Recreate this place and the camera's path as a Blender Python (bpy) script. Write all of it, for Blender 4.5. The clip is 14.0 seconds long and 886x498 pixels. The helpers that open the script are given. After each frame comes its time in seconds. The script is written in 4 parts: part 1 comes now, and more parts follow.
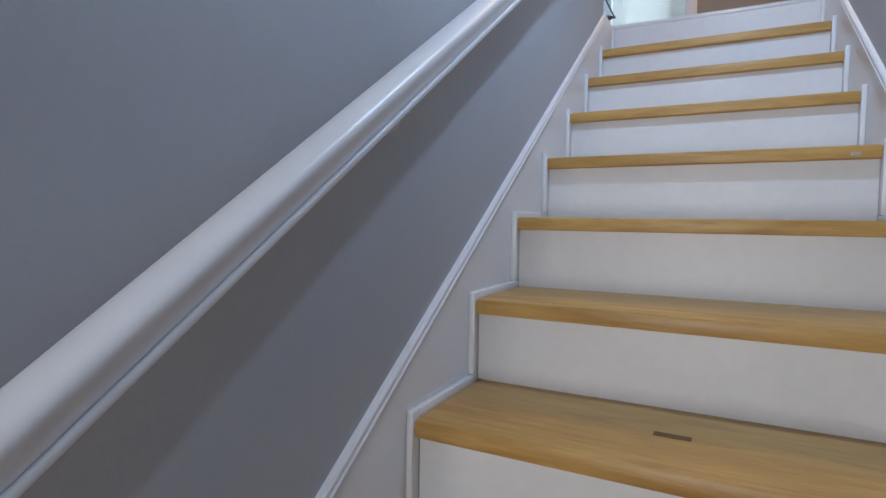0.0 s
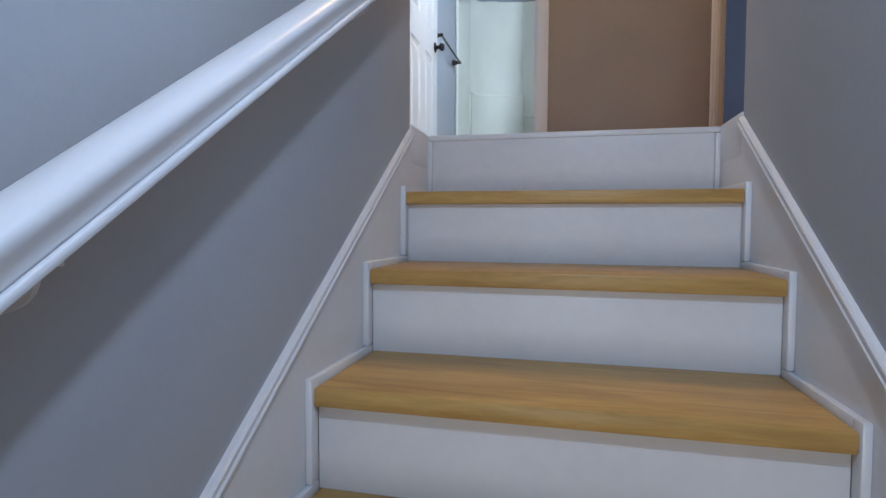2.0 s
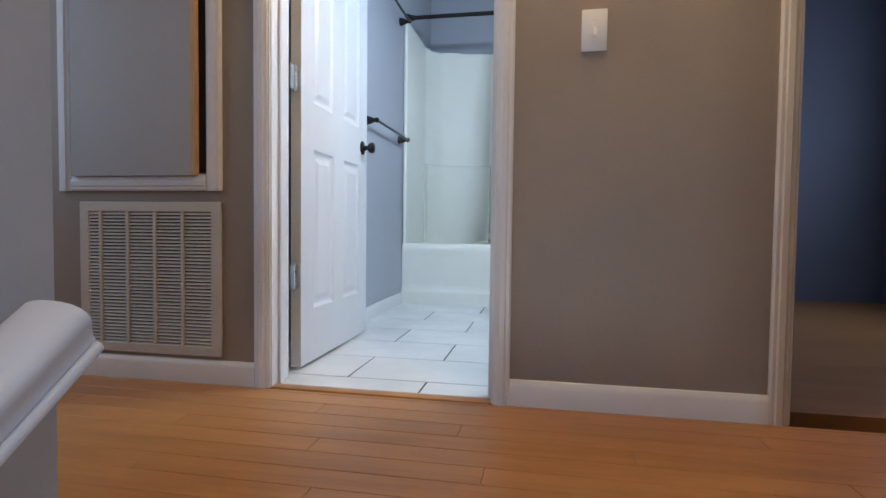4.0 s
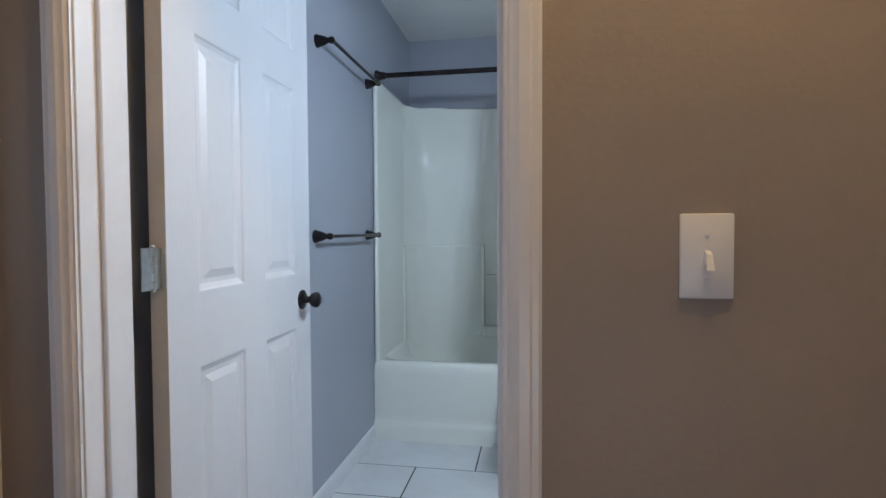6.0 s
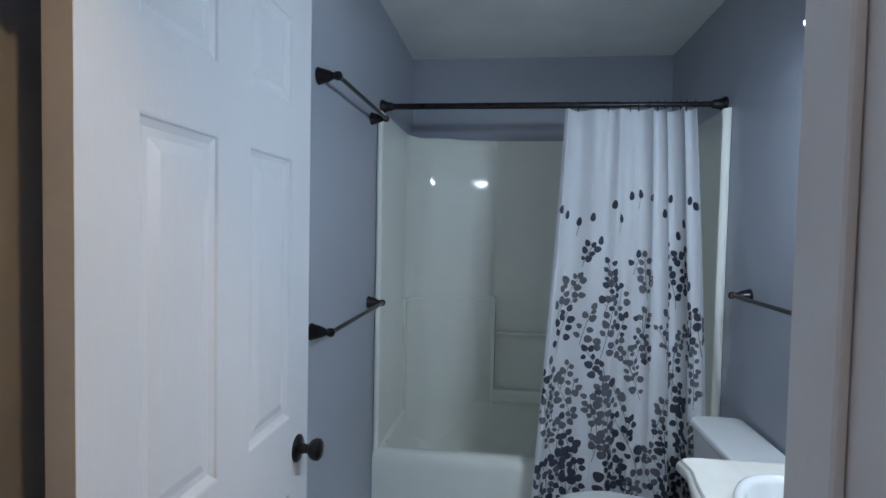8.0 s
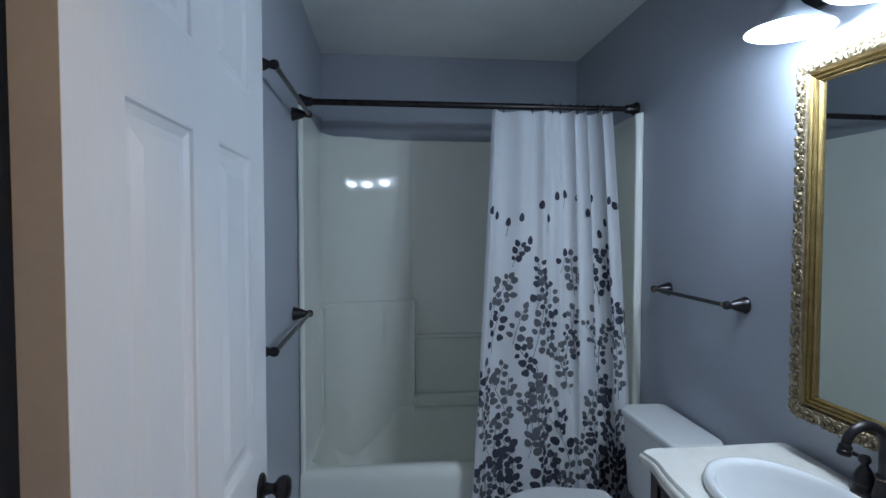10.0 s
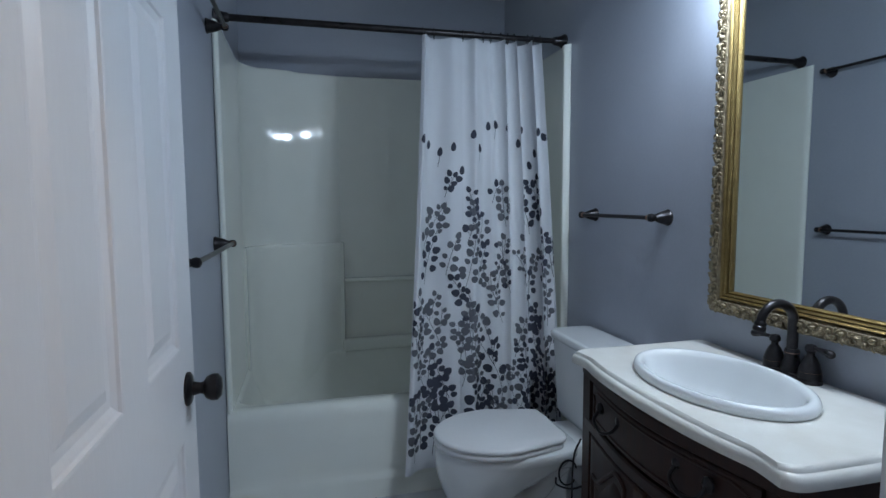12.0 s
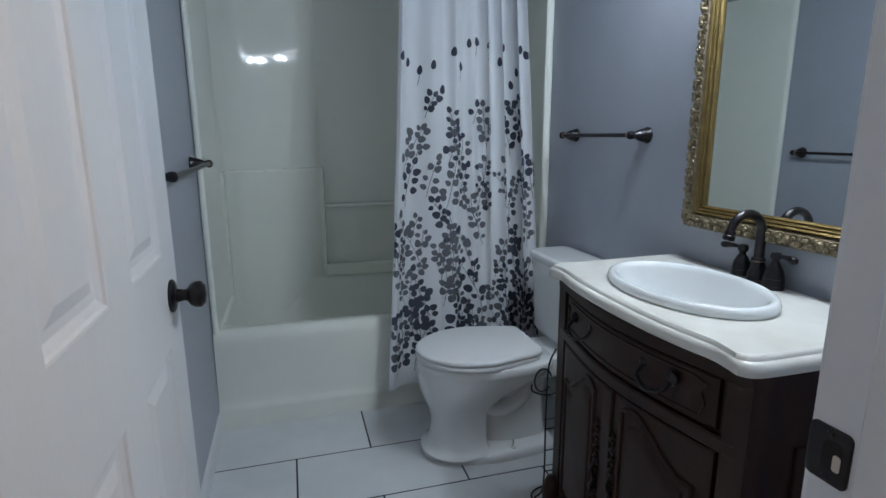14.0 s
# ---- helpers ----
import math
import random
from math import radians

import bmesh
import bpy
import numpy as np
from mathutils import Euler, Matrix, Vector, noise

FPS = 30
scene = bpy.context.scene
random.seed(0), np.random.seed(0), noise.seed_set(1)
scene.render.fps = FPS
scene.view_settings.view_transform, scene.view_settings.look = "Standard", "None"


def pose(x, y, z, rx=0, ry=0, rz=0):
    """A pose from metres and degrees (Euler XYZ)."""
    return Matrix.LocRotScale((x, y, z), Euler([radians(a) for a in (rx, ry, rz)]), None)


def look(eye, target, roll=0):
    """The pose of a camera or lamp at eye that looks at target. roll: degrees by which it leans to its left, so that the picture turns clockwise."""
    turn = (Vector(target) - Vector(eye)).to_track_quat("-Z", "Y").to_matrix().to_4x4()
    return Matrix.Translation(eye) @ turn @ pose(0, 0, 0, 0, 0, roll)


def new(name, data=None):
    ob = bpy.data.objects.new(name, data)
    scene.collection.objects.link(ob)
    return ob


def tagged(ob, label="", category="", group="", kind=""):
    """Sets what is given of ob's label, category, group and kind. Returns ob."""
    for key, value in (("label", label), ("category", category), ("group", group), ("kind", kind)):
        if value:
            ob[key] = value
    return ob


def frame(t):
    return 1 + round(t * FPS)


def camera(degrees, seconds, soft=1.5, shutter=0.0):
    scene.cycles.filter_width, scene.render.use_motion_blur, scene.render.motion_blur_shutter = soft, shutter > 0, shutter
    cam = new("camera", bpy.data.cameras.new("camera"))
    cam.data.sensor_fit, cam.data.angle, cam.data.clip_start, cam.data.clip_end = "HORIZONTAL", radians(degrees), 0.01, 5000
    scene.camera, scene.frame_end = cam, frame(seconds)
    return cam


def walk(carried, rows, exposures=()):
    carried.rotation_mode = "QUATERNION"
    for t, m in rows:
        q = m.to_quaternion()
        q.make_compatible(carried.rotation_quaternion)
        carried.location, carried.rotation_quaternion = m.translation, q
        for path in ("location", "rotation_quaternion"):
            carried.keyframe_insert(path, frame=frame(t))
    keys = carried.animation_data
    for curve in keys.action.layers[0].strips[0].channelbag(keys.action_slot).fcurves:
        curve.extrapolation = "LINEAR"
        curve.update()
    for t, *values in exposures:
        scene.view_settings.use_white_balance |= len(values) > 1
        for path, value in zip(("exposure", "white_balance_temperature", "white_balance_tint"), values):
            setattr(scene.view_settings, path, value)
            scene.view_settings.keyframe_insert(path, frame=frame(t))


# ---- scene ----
cam = camera(79.0, 14.0)
EXPOSURES = [(0.0, 1.27, 6250, 10), (1.0, 1.07, 6300, 10), (2.0, 0.76, 6400, 10), (2.7, 0.68, 6300, 10), (4.8, 0.50, 6230, 10), (6.5, -0.13, 6330, 10), (7.2, -0.33, 6350, 10),
             (9.5, -0.58, 6200, 10), (11.0, -0.76, 6190, 10), (12.3, -0.60, 6300, 10), (13.0, -0.48, 6550, 10), (14.0, -0.42, 6700, 10)]
PATH = [
    (0, (0.235, -3.693, -0.920), (-0.672, -1.914, -1.024), 0.8),
    (0.5, (0.192, -3.451, -0.759), (-0.539, -1.592, -0.854), 0.8),
    (1, (0.206, -3.194, -0.619), (-0.385, -1.285, -0.709), 0.7),
    (1.5, (0.168, -2.925, -0.462), (-0.349, -0.995, -0.554), 0.6),
    (2, (0.189, -2.665, -0.272), (-0.270, -0.720, -0.360), 0.3),
    (2.5, (0.181, -2.403, -0.098), (-0.246, -0.451, -0.185), 0.3),
    (2.7, (0.190, -2.310, -0.022), (-0.219, -0.354, -0.106), 0.3),
    (4.8, (0.155, -1.266, 0.79), (-0.204, 0.7, 0.719), 0.4),
    (5, (0.151, -1.193, 0.83), (-0.2, 0.776, 0.767), 0.2),
    (5.5, (0.141, -0.995, 0.983), (-0.202, 0.974, 0.919), -0.0),
    (6, (0.067, -0.809, 1.15), (-0.276, 1.161, 1.084), -0.3),
    (6.5, (0.018, -0.656, 1.242), (-0.325, 1.314, 1.176), -0.5),
    (7, (-0.011, -0.469, 1.375), (-0.357, 1.5, 1.312), -1.1),
    (7.2, (-0.036, -0.440, 1.412), (-0.374, 1.525, 1.345), -0.6),
    (9.3, (-0.437, -0.247, 1.486), (-0.449, 1.751, 1.411), 0.8),
    (9.5, (-0.426, -0.255, 1.49), (-0.39, 1.744, 1.418), 0.3),
    (10, (-0.442, -0.261, 1.472), (-0.239, 1.728, 1.398), 0.0),
    (10.5, (-0.457, -0.244, 1.44), (-0.126, 1.727, 1.363), -0.1),
    (11, (-0.463, -0.231, 1.381), (-0.056, 1.726, 1.307), -0.0),
    (11.5, (-0.458, -0.228, 1.332), (-0.015, 1.72, 1.23), -0.3),
    (12, (-0.472, -0.226, 1.284), (0.007, 1.708, 1.11), -0.3),
    (12.5, (-0.468, -0.23, 1.239), (0.026, 1.691, 0.982), -0.4),
    (13, (-0.467, -0.231, 1.225), (0.043, 1.673, 0.886), -0.4),
    (13.5, (-0.473, -0.238, 1.22), (0.055, 1.652, 0.832), 0.1),
    (14, (-0.473, -0.245, 1.233), (0.061, 1.637, 0.817), -0.3),
]
walk(cam, [(t, look(e, g, r)) for t, e, g, r in PATH], EXPOSURES)

# ---- world and lights ----
world = bpy.data.worlds.new("world")
scene.world = world
world.use_nodes = True
world.node_tree.nodes["Background"].inputs["Color"].default_value = (0.5, 0.55, 0.65, 1)
world.node_tree.nodes["Background"].inputs["Strength"].default_value = 0.02


def lamp(name, at, watts, colour, radius=0.04, kind="POINT"):
    data = bpy.data.lights.new(name, kind)
    data.energy, data.color = watts, colour
    data.shadow_soft_size = radius
    ob = new(name, data)
    ob.location = at
    return ob


HALL_END = -2.6
COOL, WARM, STAIR, DAY = (0.665, 0.828, 1.0), (1.0, 0.645, 0.29), (0.53, 0.71, 1.0), (0.62, 0.76, 1.0)
VANITY_LAMPS = [(0.562, 1.012, 1.974), (0.562, 0.757, 1.974), (0.562, 0.502, 1.974)]
for x, y, z in VANITY_LAMPS:
    lamp("vanity_light", (x, y, z - 0.036), 13.4, COOL, 0.02)
lamp("hall_light", (0.28, -0.33, 2.40), 25.0, WARM, 0.06)
lamp("stair_light", (0.37, -2.62, 0.43), 13.0, STAIR, 0.03)


def wall_gap_light(name, at, target, w, h, watts):
    """An area lamp in a gap of an unseen wall, coloured as skylight."""
    data = bpy.data.lights.new(name, "AREA")
    data.shape, data.size, data.size_y, data.energy, data.color = "RECTANGLE", w, h, watts, DAY
    ob = new(name, data)
    ob.matrix_world = look(at, target)
    return ob


# fill lamp added below the stairs to brighten the risers; no window known there
foot = wall_gap_light("foot_fill_light", (0.19, -7.02, -1.1), (0.19, -3.0, -0.9), 0.66, 1.3, 24.0)
foot.data.color = (0.97, 0.96, 0.95)
wall_gap_light("bedroom_window_light", (2.69, 1.6, 1.35), (0, 1.6, 1.35), 0.9, 1.1, 10.0)

# cool fill lamp added for the hall's left side; its window is made up
wall_gap_light("hall_fill_light", (HALL_END + 0.01, -0.61, 1.35), (0, -0.61, 1.0), 0.86, 1.16, 6.0)

# ---- materials ----


def material(name, colour, rough=0.5, metal=0.0, vary=0.08, scale=6.0, fine=60.0, bump=0.1, coat=0.0, ior=1.45,
             mix=None, stretch=(1, 1, 1), per_object=0.0, swirl=0.0):
    m = bpy.data.materials.new(name)
    m.use_nodes = True
    t = m.node_tree
    b = t.nodes["Principled BSDF"]
    b.inputs["Roughness"].default_value, b.inputs["Metallic"].default_value = rough, metal
    b.inputs["IOR"].default_value, b.inputs["Coat Weight"].default_value = ior, coat
    b.inputs["Coat Roughness"].default_value = 0.04
    co = t.nodes.new("ShaderNodeTexCoord")
    mp = t.nodes.new("ShaderNodeMapping")
    mp.inputs["Scale"].default_value = stretch
    t.links.new(co.outputs["Object"], mp.inputs["Vector"])
    big, small = t.nodes.new("ShaderNodeTexNoise"), t.nodes.new("ShaderNodeTexNoise")
    for n, s in ((big, scale), (small, fine)):
        n.inputs["Scale"].default_value = s
        n.inputs["Detail"].default_value = 4
        n.inputs["Distortion"].default_value = swirl
        t.links.new(mp.outputs["Vector"], n.inputs["Vector"])
    add = t.nodes.new("ShaderNodeMath")
    add.operation = "MULTIPLY_ADD"
    t.links.new(small.outputs["Fac"], add.inputs[0])
    add.inputs[1].default_value = 0.4
    t.links.new(big.outputs["Fac"], add.inputs[2])
    last = add.outputs[0]
    if per_object:
        info = t.nodes.new("ShaderNodeObjectInfo")
        more = t.nodes.new("ShaderNodeMath")
        more.operation = "MULTIPLY_ADD"
        t.links.new(info.outputs["Random"], more.inputs[0])
        more.inputs[1].default_value = per_object
        t.links.new(last, more.inputs[2])
        last = more.outputs[0]
    ramp = t.nodes.new("ShaderNodeValToRGB")
    c2 = mix or tuple(c * (1 - 2 * vary) for c in colour)
    c1 = tuple(min(1, c * (1 + vary)) for c in colour) if not mix else colour
    ramp.color_ramp.elements[0].position, ramp.color_ramp.elements[1].position = 0.4, 1.0
    ramp.color_ramp.elements[0].color, ramp.color_ramp.elements[1].color = (*c2, 1), (*c1, 1)
    t.links.new(last, ramp.inputs["Fac"])
    t.links.new(ramp.outputs["Color"], b.inputs["Base Color"])
    rr = t.nodes.new("ShaderNodeMapRange")
    rr.inputs["To Min"].default_value, rr.inputs["To Max"].default_value = max(0.02, rough - min(0.07, rough * 0.4)), min(1, rough + min(0.07, rough * 0.4))
    t.links.new(big.outputs["Fac"], rr.inputs["Value"])
    t.links.new(rr.outputs["Result"], b.inputs["Roughness"])
    if bump:
        bn = t.nodes.new("ShaderNodeBump")
        bn.inputs["Strength"].default_value, bn.inputs["Distance"].default_value = bump, 0.003
        t.links.new(small.outputs["Fac"], bn.inputs["Height"])
        t.links.new(bn.outputs["Normal"], b.inputs["Normal"])
    return m


def glow(name, colour, strength):
    m = bpy.data.materials.new(name)
    m.use_nodes = True
    b = m.node_tree.nodes["Principled BSDF"]
    b.inputs["Base Color"].default_value = (*colour, 1)
    b.inputs["Emission Color"].default_value = (*colour, 1)
    b.inputs["Emission Strength"].default_value = strength
    return m


STAIR_WALL = material("taupe_wall_paint", (0.39, 0.40, 0.42), 0.55, vary=0.04, scale=2.2, fine=90, bump=0.16)
HALL_WALL = material("tan_wall_paint", (0.315, 0.264, 0.222), 0.5, vary=0.05, scale=2.5, fine=110, bump=0.2)
BATH_WALL = material("blue_grey_wall_paint", (0.378, 0.40, 0.455), 0.38, vary=0.04, scale=2.2, fine=80, bump=0.16)
NAVY_WALL = material("navy_wall_paint", (0.15, 0.165, 0.22), 0.6, vary=0.08, scale=2.0, bump=0.1)
CEILING = material("ceiling_paint", (0.80, 0.81, 0.80), 0.85, vary=0.05, scale=3.0, fine=120, bump=0.35)
TRIM = material("white_trim_paint", (0.74, 0.74, 0.75), 0.32, vary=0.03, scale=5, fine=50, bump=0.05)
DOOR_PAINT = material("white_door_paint", (0.67, 0.675, 0.695), 0.38, vary=0.03, scale=4, fine=140, bump=0.08, stretch=(1, 1, 0.2))
DOOR_EDGE = material("door_edge_primer", (0.64, 0.57, 0.49), 0.6, vary=0.06, scale=4, bump=0.1)
RISER = material("white_riser_paint", (0.70, 0.70, 0.71), 0.4, vary=0.05, scale=3, fine=40, bump=0.08)
OAK = material("honey_oak", (0.60, 0.37, 0.12), 0.42, scale=9, fine=45, bump=0.12, mix=(0.32, 0.165, 0.042), stretch=(0.3, 2.6, 2.6), per_object=0.12, swirl=1.2)


def knots(mat, size):
    """Sparse dark knots drawn out along the grain."""
    t = mat.node_tree
    ramp = next(n for n in t.nodes if n.type == "VALTORGB")
    where = next(n for n in t.nodes if n.type == "MAPPING")
    cell, fall, tint = t.nodes.new("ShaderNodeTexVoronoi"), t.nodes.new("ShaderNodeMapRange"), t.nodes.new("ShaderNodeMix")
    cell.inputs["Scale"].default_value = 1.9
    fall.inputs["From Min"].default_value, fall.inputs["From Max"].default_value = size, 0.0
    tint.data_type = "RGBA"
    tint.inputs[7].default_value = (0.16, 0.075, 0.02, 1)
    t.links.new(where.outputs["Vector"], cell.inputs["Vector"])
    t.links.new(cell.outputs["Distance"], fall.inputs["Value"])
    t.links.new(fall.outputs["Result"], tint.inputs[0])
    t.links.new(ramp.outputs["Color"], tint.inputs[6])
    t.links.new(tint.outputs[2], t.nodes["Principled BSDF"].inputs["Base Color"])


knots(OAK, 0.11)
RAW_WOOD = material("raw_pine", (0.62, 0.42, 0.24), 0.6, scale=9, fine=40, bump=0.1, mix=(0.45, 0.27, 0.13), stretch=(5, 5, 0.3))
FIBERGLASS = material("glossy_fiberglass", (0.875, 0.89, 0.815), 0.045, vary=0.02, scale=2.0, fine=12, bump=0.0, coat=0.0, ior=1.31)
PORCELAIN = material("white_porcelain", (0.77, 0.785, 0.785), 0.055, vary=0.015, scale=3, fine=12, bump=0.0, coat=0.4)
PLASTIC = material("white_plastic", (0.78, 0.78, 0.78), 0.36, vary=0.02, scale=4, bump=0.02)
TILE = material("white_stone_tile", (0.72, 0.74, 0.75), 0.20, vary=0.05, scale=3.0, fine=14, bump=0.03, coat=0.2, per_object=0.15)
GROUT = material("dark_grout", (0.035, 0.036, 0.04), 0.9, vary=0.2, scale=20, fine=200, bump=0.3)
BRONZE = material("oil_rubbed_bronze", (0.035, 0.032, 0.034), 0.3, metal=0.75, vary=0.25, scale=25, fine=90, bump=0.04)
COPPER = material("worn_copper_ring", (0.30, 0.19, 0.14), 0.35, metal=0.9, vary=0.2, scale=30, bump=0.05)
CHROME = material("satin_nickel", (0.62, 0.63, 0.60), 0.3, metal=0.9, vary=0.12, scale=40, bump=0.05)
ESPRESSO = material("espresso_wood", (0.040, 0.0155, 0.010), 0.46, scale=8, fine=50, bump=0.08, mix=(0.013, 0.006, 0.005), stretch=(4, 4, 0.5), ior=1.36)
MARBLE = material("cream_marble", (0.82, 0.81, 0.76), 0.10, scale=7, fine=30, bump=0.0, mix=(0.70, 0.675, 0.61), coat=0.3)
GILT = material("aged_gilt", (0.24, 0.168, 0.064), 0.40, metal=0.85, scale=30, fine=150, bump=0.25, mix=(0.15, 0.10, 0.035))
DARK_GILT = material("dark_bole", (0.20, 0.155, 0.095), 0.45, metal=0.4, vary=0.2, scale=60, bump=0.3)
SILVERED = material("silvered_gilt_carving", (0.38, 0.31, 0.20), 0.36, metal=0.7, scale=60, fine=160, bump=0.3, mix=(0.16, 0.125, 0.08))
CLOTH = material("white_polyester", (0.79, 0.80, 0.83), 0.75, vary=0.03, scale=6, fine=500, bump=0.15)
nodes, links = CLOTH.node_tree.nodes, CLOTH.node_tree.links
thin, blend = nodes.new("ShaderNodeBsdfTranslucent"), nodes.new("ShaderNodeMixShader")
thin.inputs["Color"].default_value = (0.80, 0.81, 0.83, 1)
blend.inputs["Fac"].default_value = 0.24
links.new(nodes["Principled BSDF"].outputs["BSDF"], blend.inputs[1])
links.new(thin.outputs["BSDF"], blend.inputs[2])
links.new(blend.outputs["Shader"], nodes["Material Output"].inputs["Surface"])
LEAF_INK = material("charcoal_leaf_print", (0.060, 0.066, 0.095), 0.8, scale=3.2, fine=9, bump=0.0, mix=(0.018, 0.020, 0.034))
BLACK_WIRE = material("black_wire", (0.015, 0.015, 0.016), 0.4, vary=0.1, bump=0.0)
# near-black colour that paints the shade inside hollows
CAVITY_SHADE = material("painted_cavity_shade", (0.012, 0.011, 0.01), 0.9, vary=0.1, bump=0.0)
VENT_PAINT = material("almond_vent_enamel", (0.60, 0.57, 0.52), 0.4, vary=0.05, scale=8, bump=0.04)
HARDWOOD = material("orange_oak_floor", (0.42, 0.20, 0.07), 0.35, scale=6, fine=40, bump=0.08, mix=(0.26, 0.11, 0.035), stretch=(0.4, 5, 1), per_object=0.2)
BULB = glow("lit_bulb", (0.93, 0.96, 1.0), 40.0)
FROSTED = material("frosted_glass", (0.52, 0.56, 0.62), 0.35, vary=0.03, scale=10, bump=0.0)
SHADE_GLOW = glow("lit_frosted_glass", (0.93, 0.96, 1.0), 16.0)
MIRROR = bpy.data.materials.new("mirror_glass")
MIRROR.use_nodes = True
MIRROR.node_tree.nodes["Principled BSDF"].inputs["Base Color"].default_value = (0.92, 0.95, 0.94, 1)
MIRROR.node_tree.nodes["Principled BSDF"].inputs["Metallic"].default_value = 1.0
MIRROR.node_tree.nodes["Principled BSDF"].inputs["Roughness"].default_value = 0.015

# ---- building helpers ----
ORIGIN = {}


def thing(name, at, label, category, group="", kind=""):
    ob = new(name)
    ob.empty_display_size = 0.05
    ob.location = at
    ORIGIN[ob] = Vector(at)
    return tagged(ob, label, category, group, kind)


def part(name, bm, mat, parent=None, label="", category="", group="", kind="", sharp=35, flat=False):
    """Link a bmesh drawn in world metres as one object, under a thing or part."""
    at = ORIGIN.get(parent, Vector((0, 0, 0)))
    if parent is None and bm.verts:
        xs = [v.co for v in bm.verts]
        at = Vector(((min(v.x for v in xs) + max(v.x for v in xs)) / 2, (min(v.y for v in xs) + max(v.y for v in xs)) / 2, min(v.z for v in xs)))
    bmesh.ops.translate(bm, verts=bm.verts, vec=-at)
    bmesh.ops.recalc_face_normals(bm, faces=bm.faces)
    me = bpy.data.meshes.new(name)
    bm.to_mesh(me)
    bm.free()
    me.materials.append(mat)
    for p in me.polygons:
        p.use_smooth = True
    me.set_sharp_from_angle(angle=radians(sharp))
    ob = new(name, me)
    if flat:                      # keep broad faces flat beside rounded edges
        ob.modifiers.new("weighted", "WEIGHTED_NORMAL").keep_sharp = True
    if parent is None:
        ob.location = at
    else:
        ob.parent = parent
    ORIGIN[ob] = at
    return tagged(ob, label, category, group, kind)


def box(x0, x1, y0, y1, z0, z1, bevel=0.0, bm=None, seg=1):
    fresh = bmesh.new()
    bmesh.ops.create_cube(fresh, size=1, matrix=Matrix.Translation(((x0 + x1) / 2, (y0 + y1) / 2, (z0 + z1) / 2)) @ Matrix.Diagonal((x1 - x0, y1 - y0, z1 - z0, 1)))
    if bevel:
        bmesh.ops.bevel(fresh, geom=fresh.edges[:], offset=bevel, segments=seg, affect="EDGES", profile=0.5)
    return merged(bm, fresh)


def merged(bm, fresh):
    if bm is None:
        return fresh
    me = bpy.data.meshes.new("tmp")
    fresh.to_mesh(me)
    fresh.free()
    bm.from_mesh(me)
    bpy.data.meshes.remove(me)
    return bm


def loft(rings, bm=None, closed=True, cap0=True, cap1=True):
    """Skin a list of rings of equal count."""
    bm = bm or bmesh.new()
    vs = [[bm.verts.new(p) for p in ring] for ring in rings]
    n = len(rings[0])
    for a, b in zip(vs, vs[1:]):
        for i in range(n if closed else n - 1):
            j = (i + 1) % n
            bm.faces.new((a[i], a[j], b[j], b[i]))
    if closed and cap0:
        bm.faces.new(vs[0][::-1])
    if closed and cap1:
        bm.faces.new(vs[-1])
    return bm


def basis(axis):
    a = Vector(axis).normalized()
    u = a.cross(Vector((0, 0, 1)))
    if u.length < 0.05:
        u = Vector((1, 0, 0))
    u.normalize()
    return a, u, a.cross(u).normalized()


def lathe(profile, at, axis=(0, 0, 1), seg=24, bm=None, sx=1.0, sy=1.0):
    """Turn (radius, height) pairs round an axis."""
    a, u, v = basis(axis)
    at = Vector(at)
    rings = [[at + a * h + u * (r * sx * math.cos(2 * math.pi * i / seg)) + v * (r * sy * math.sin(2 * math.pi * i / seg)) for i in range(seg)] for r, h in profile]
    return loft(rings, bm)


def tube(points, radius, seg=12, bm=None):
    """A round bar along points; radius may be a list."""
    pts = [Vector(p) for p in points]
    rr = radius if isinstance(radius, (list, tuple)) else [radius] * len(pts)
    d = (pts[1] - pts[0]).normalized()
    _, u, _ = basis(d)
    rings = []
    for i, p in enumerate(pts):
        d = ((pts[min(i + 1, len(pts) - 1)] - pts[max(i - 1, 0)])).normalized()
        u = (u - d * u.dot(d)).normalized()
        v = d.cross(u)
        rings.append([p + (u * math.cos(2 * math.pi * k / seg) + v * math.sin(2 * math.pi * k / seg)) * rr[i] for k in range(seg)])
    return loft(rings, bm)


def extrude(profile, p0, p1, u, v, bm=None):
    """Run a closed 2D profile along a line; u and v carry its axes."""
    u, v = Vector(u), Vector(v)
    return loft([[Vector(p) + u * a + v * b for a, b in profile] for p in (p0, p1)], bm)


def smooth_curve(pts, n):
    """Catmull-Rom through a few points."""
    p = [Vector(q) for q in pts]
    p = [p[0] * 2 - p[1], *p, p[-1] * 2 - p[-2]]
    out = []
    for i in range(1, len(p) - 2):
        for k in range(n):
            t = k / n
            a, b, c, d = p[i - 1:i + 3]
            out.append(0.5 * ((2 * b) + (c - a) * t + (2 * a - 5 * b + 4 * c - d) * t * t + (3 * b - a - 3 * c + d) * t ** 3))
    return out + [p[-2]]


# ---- the shell ----
XL, XR, YB, ZC, WT = -0.822, 0.70, 2.933, 2.485, 0.121
JL, JR, DOOR_TOP = -0.710, 0.016, 2.05
SL, SR, HS = -0.243, 0.588, -1.24   # faces of the stair walls, and of the landing wall
RISE, RUN, NX0, NX1, TREAD = 0.1806, 0.2606, -0.227, 0.572, 0.0327
LAND_Y, FIRST_Y, FIRST_Z, STEPS = -1.046, -1.3265, -0.185, 13


def structure(name, bm, mat, label, category="wall", parent=None):
    return part(name, bm, mat, parent, label, category, "", "structure")


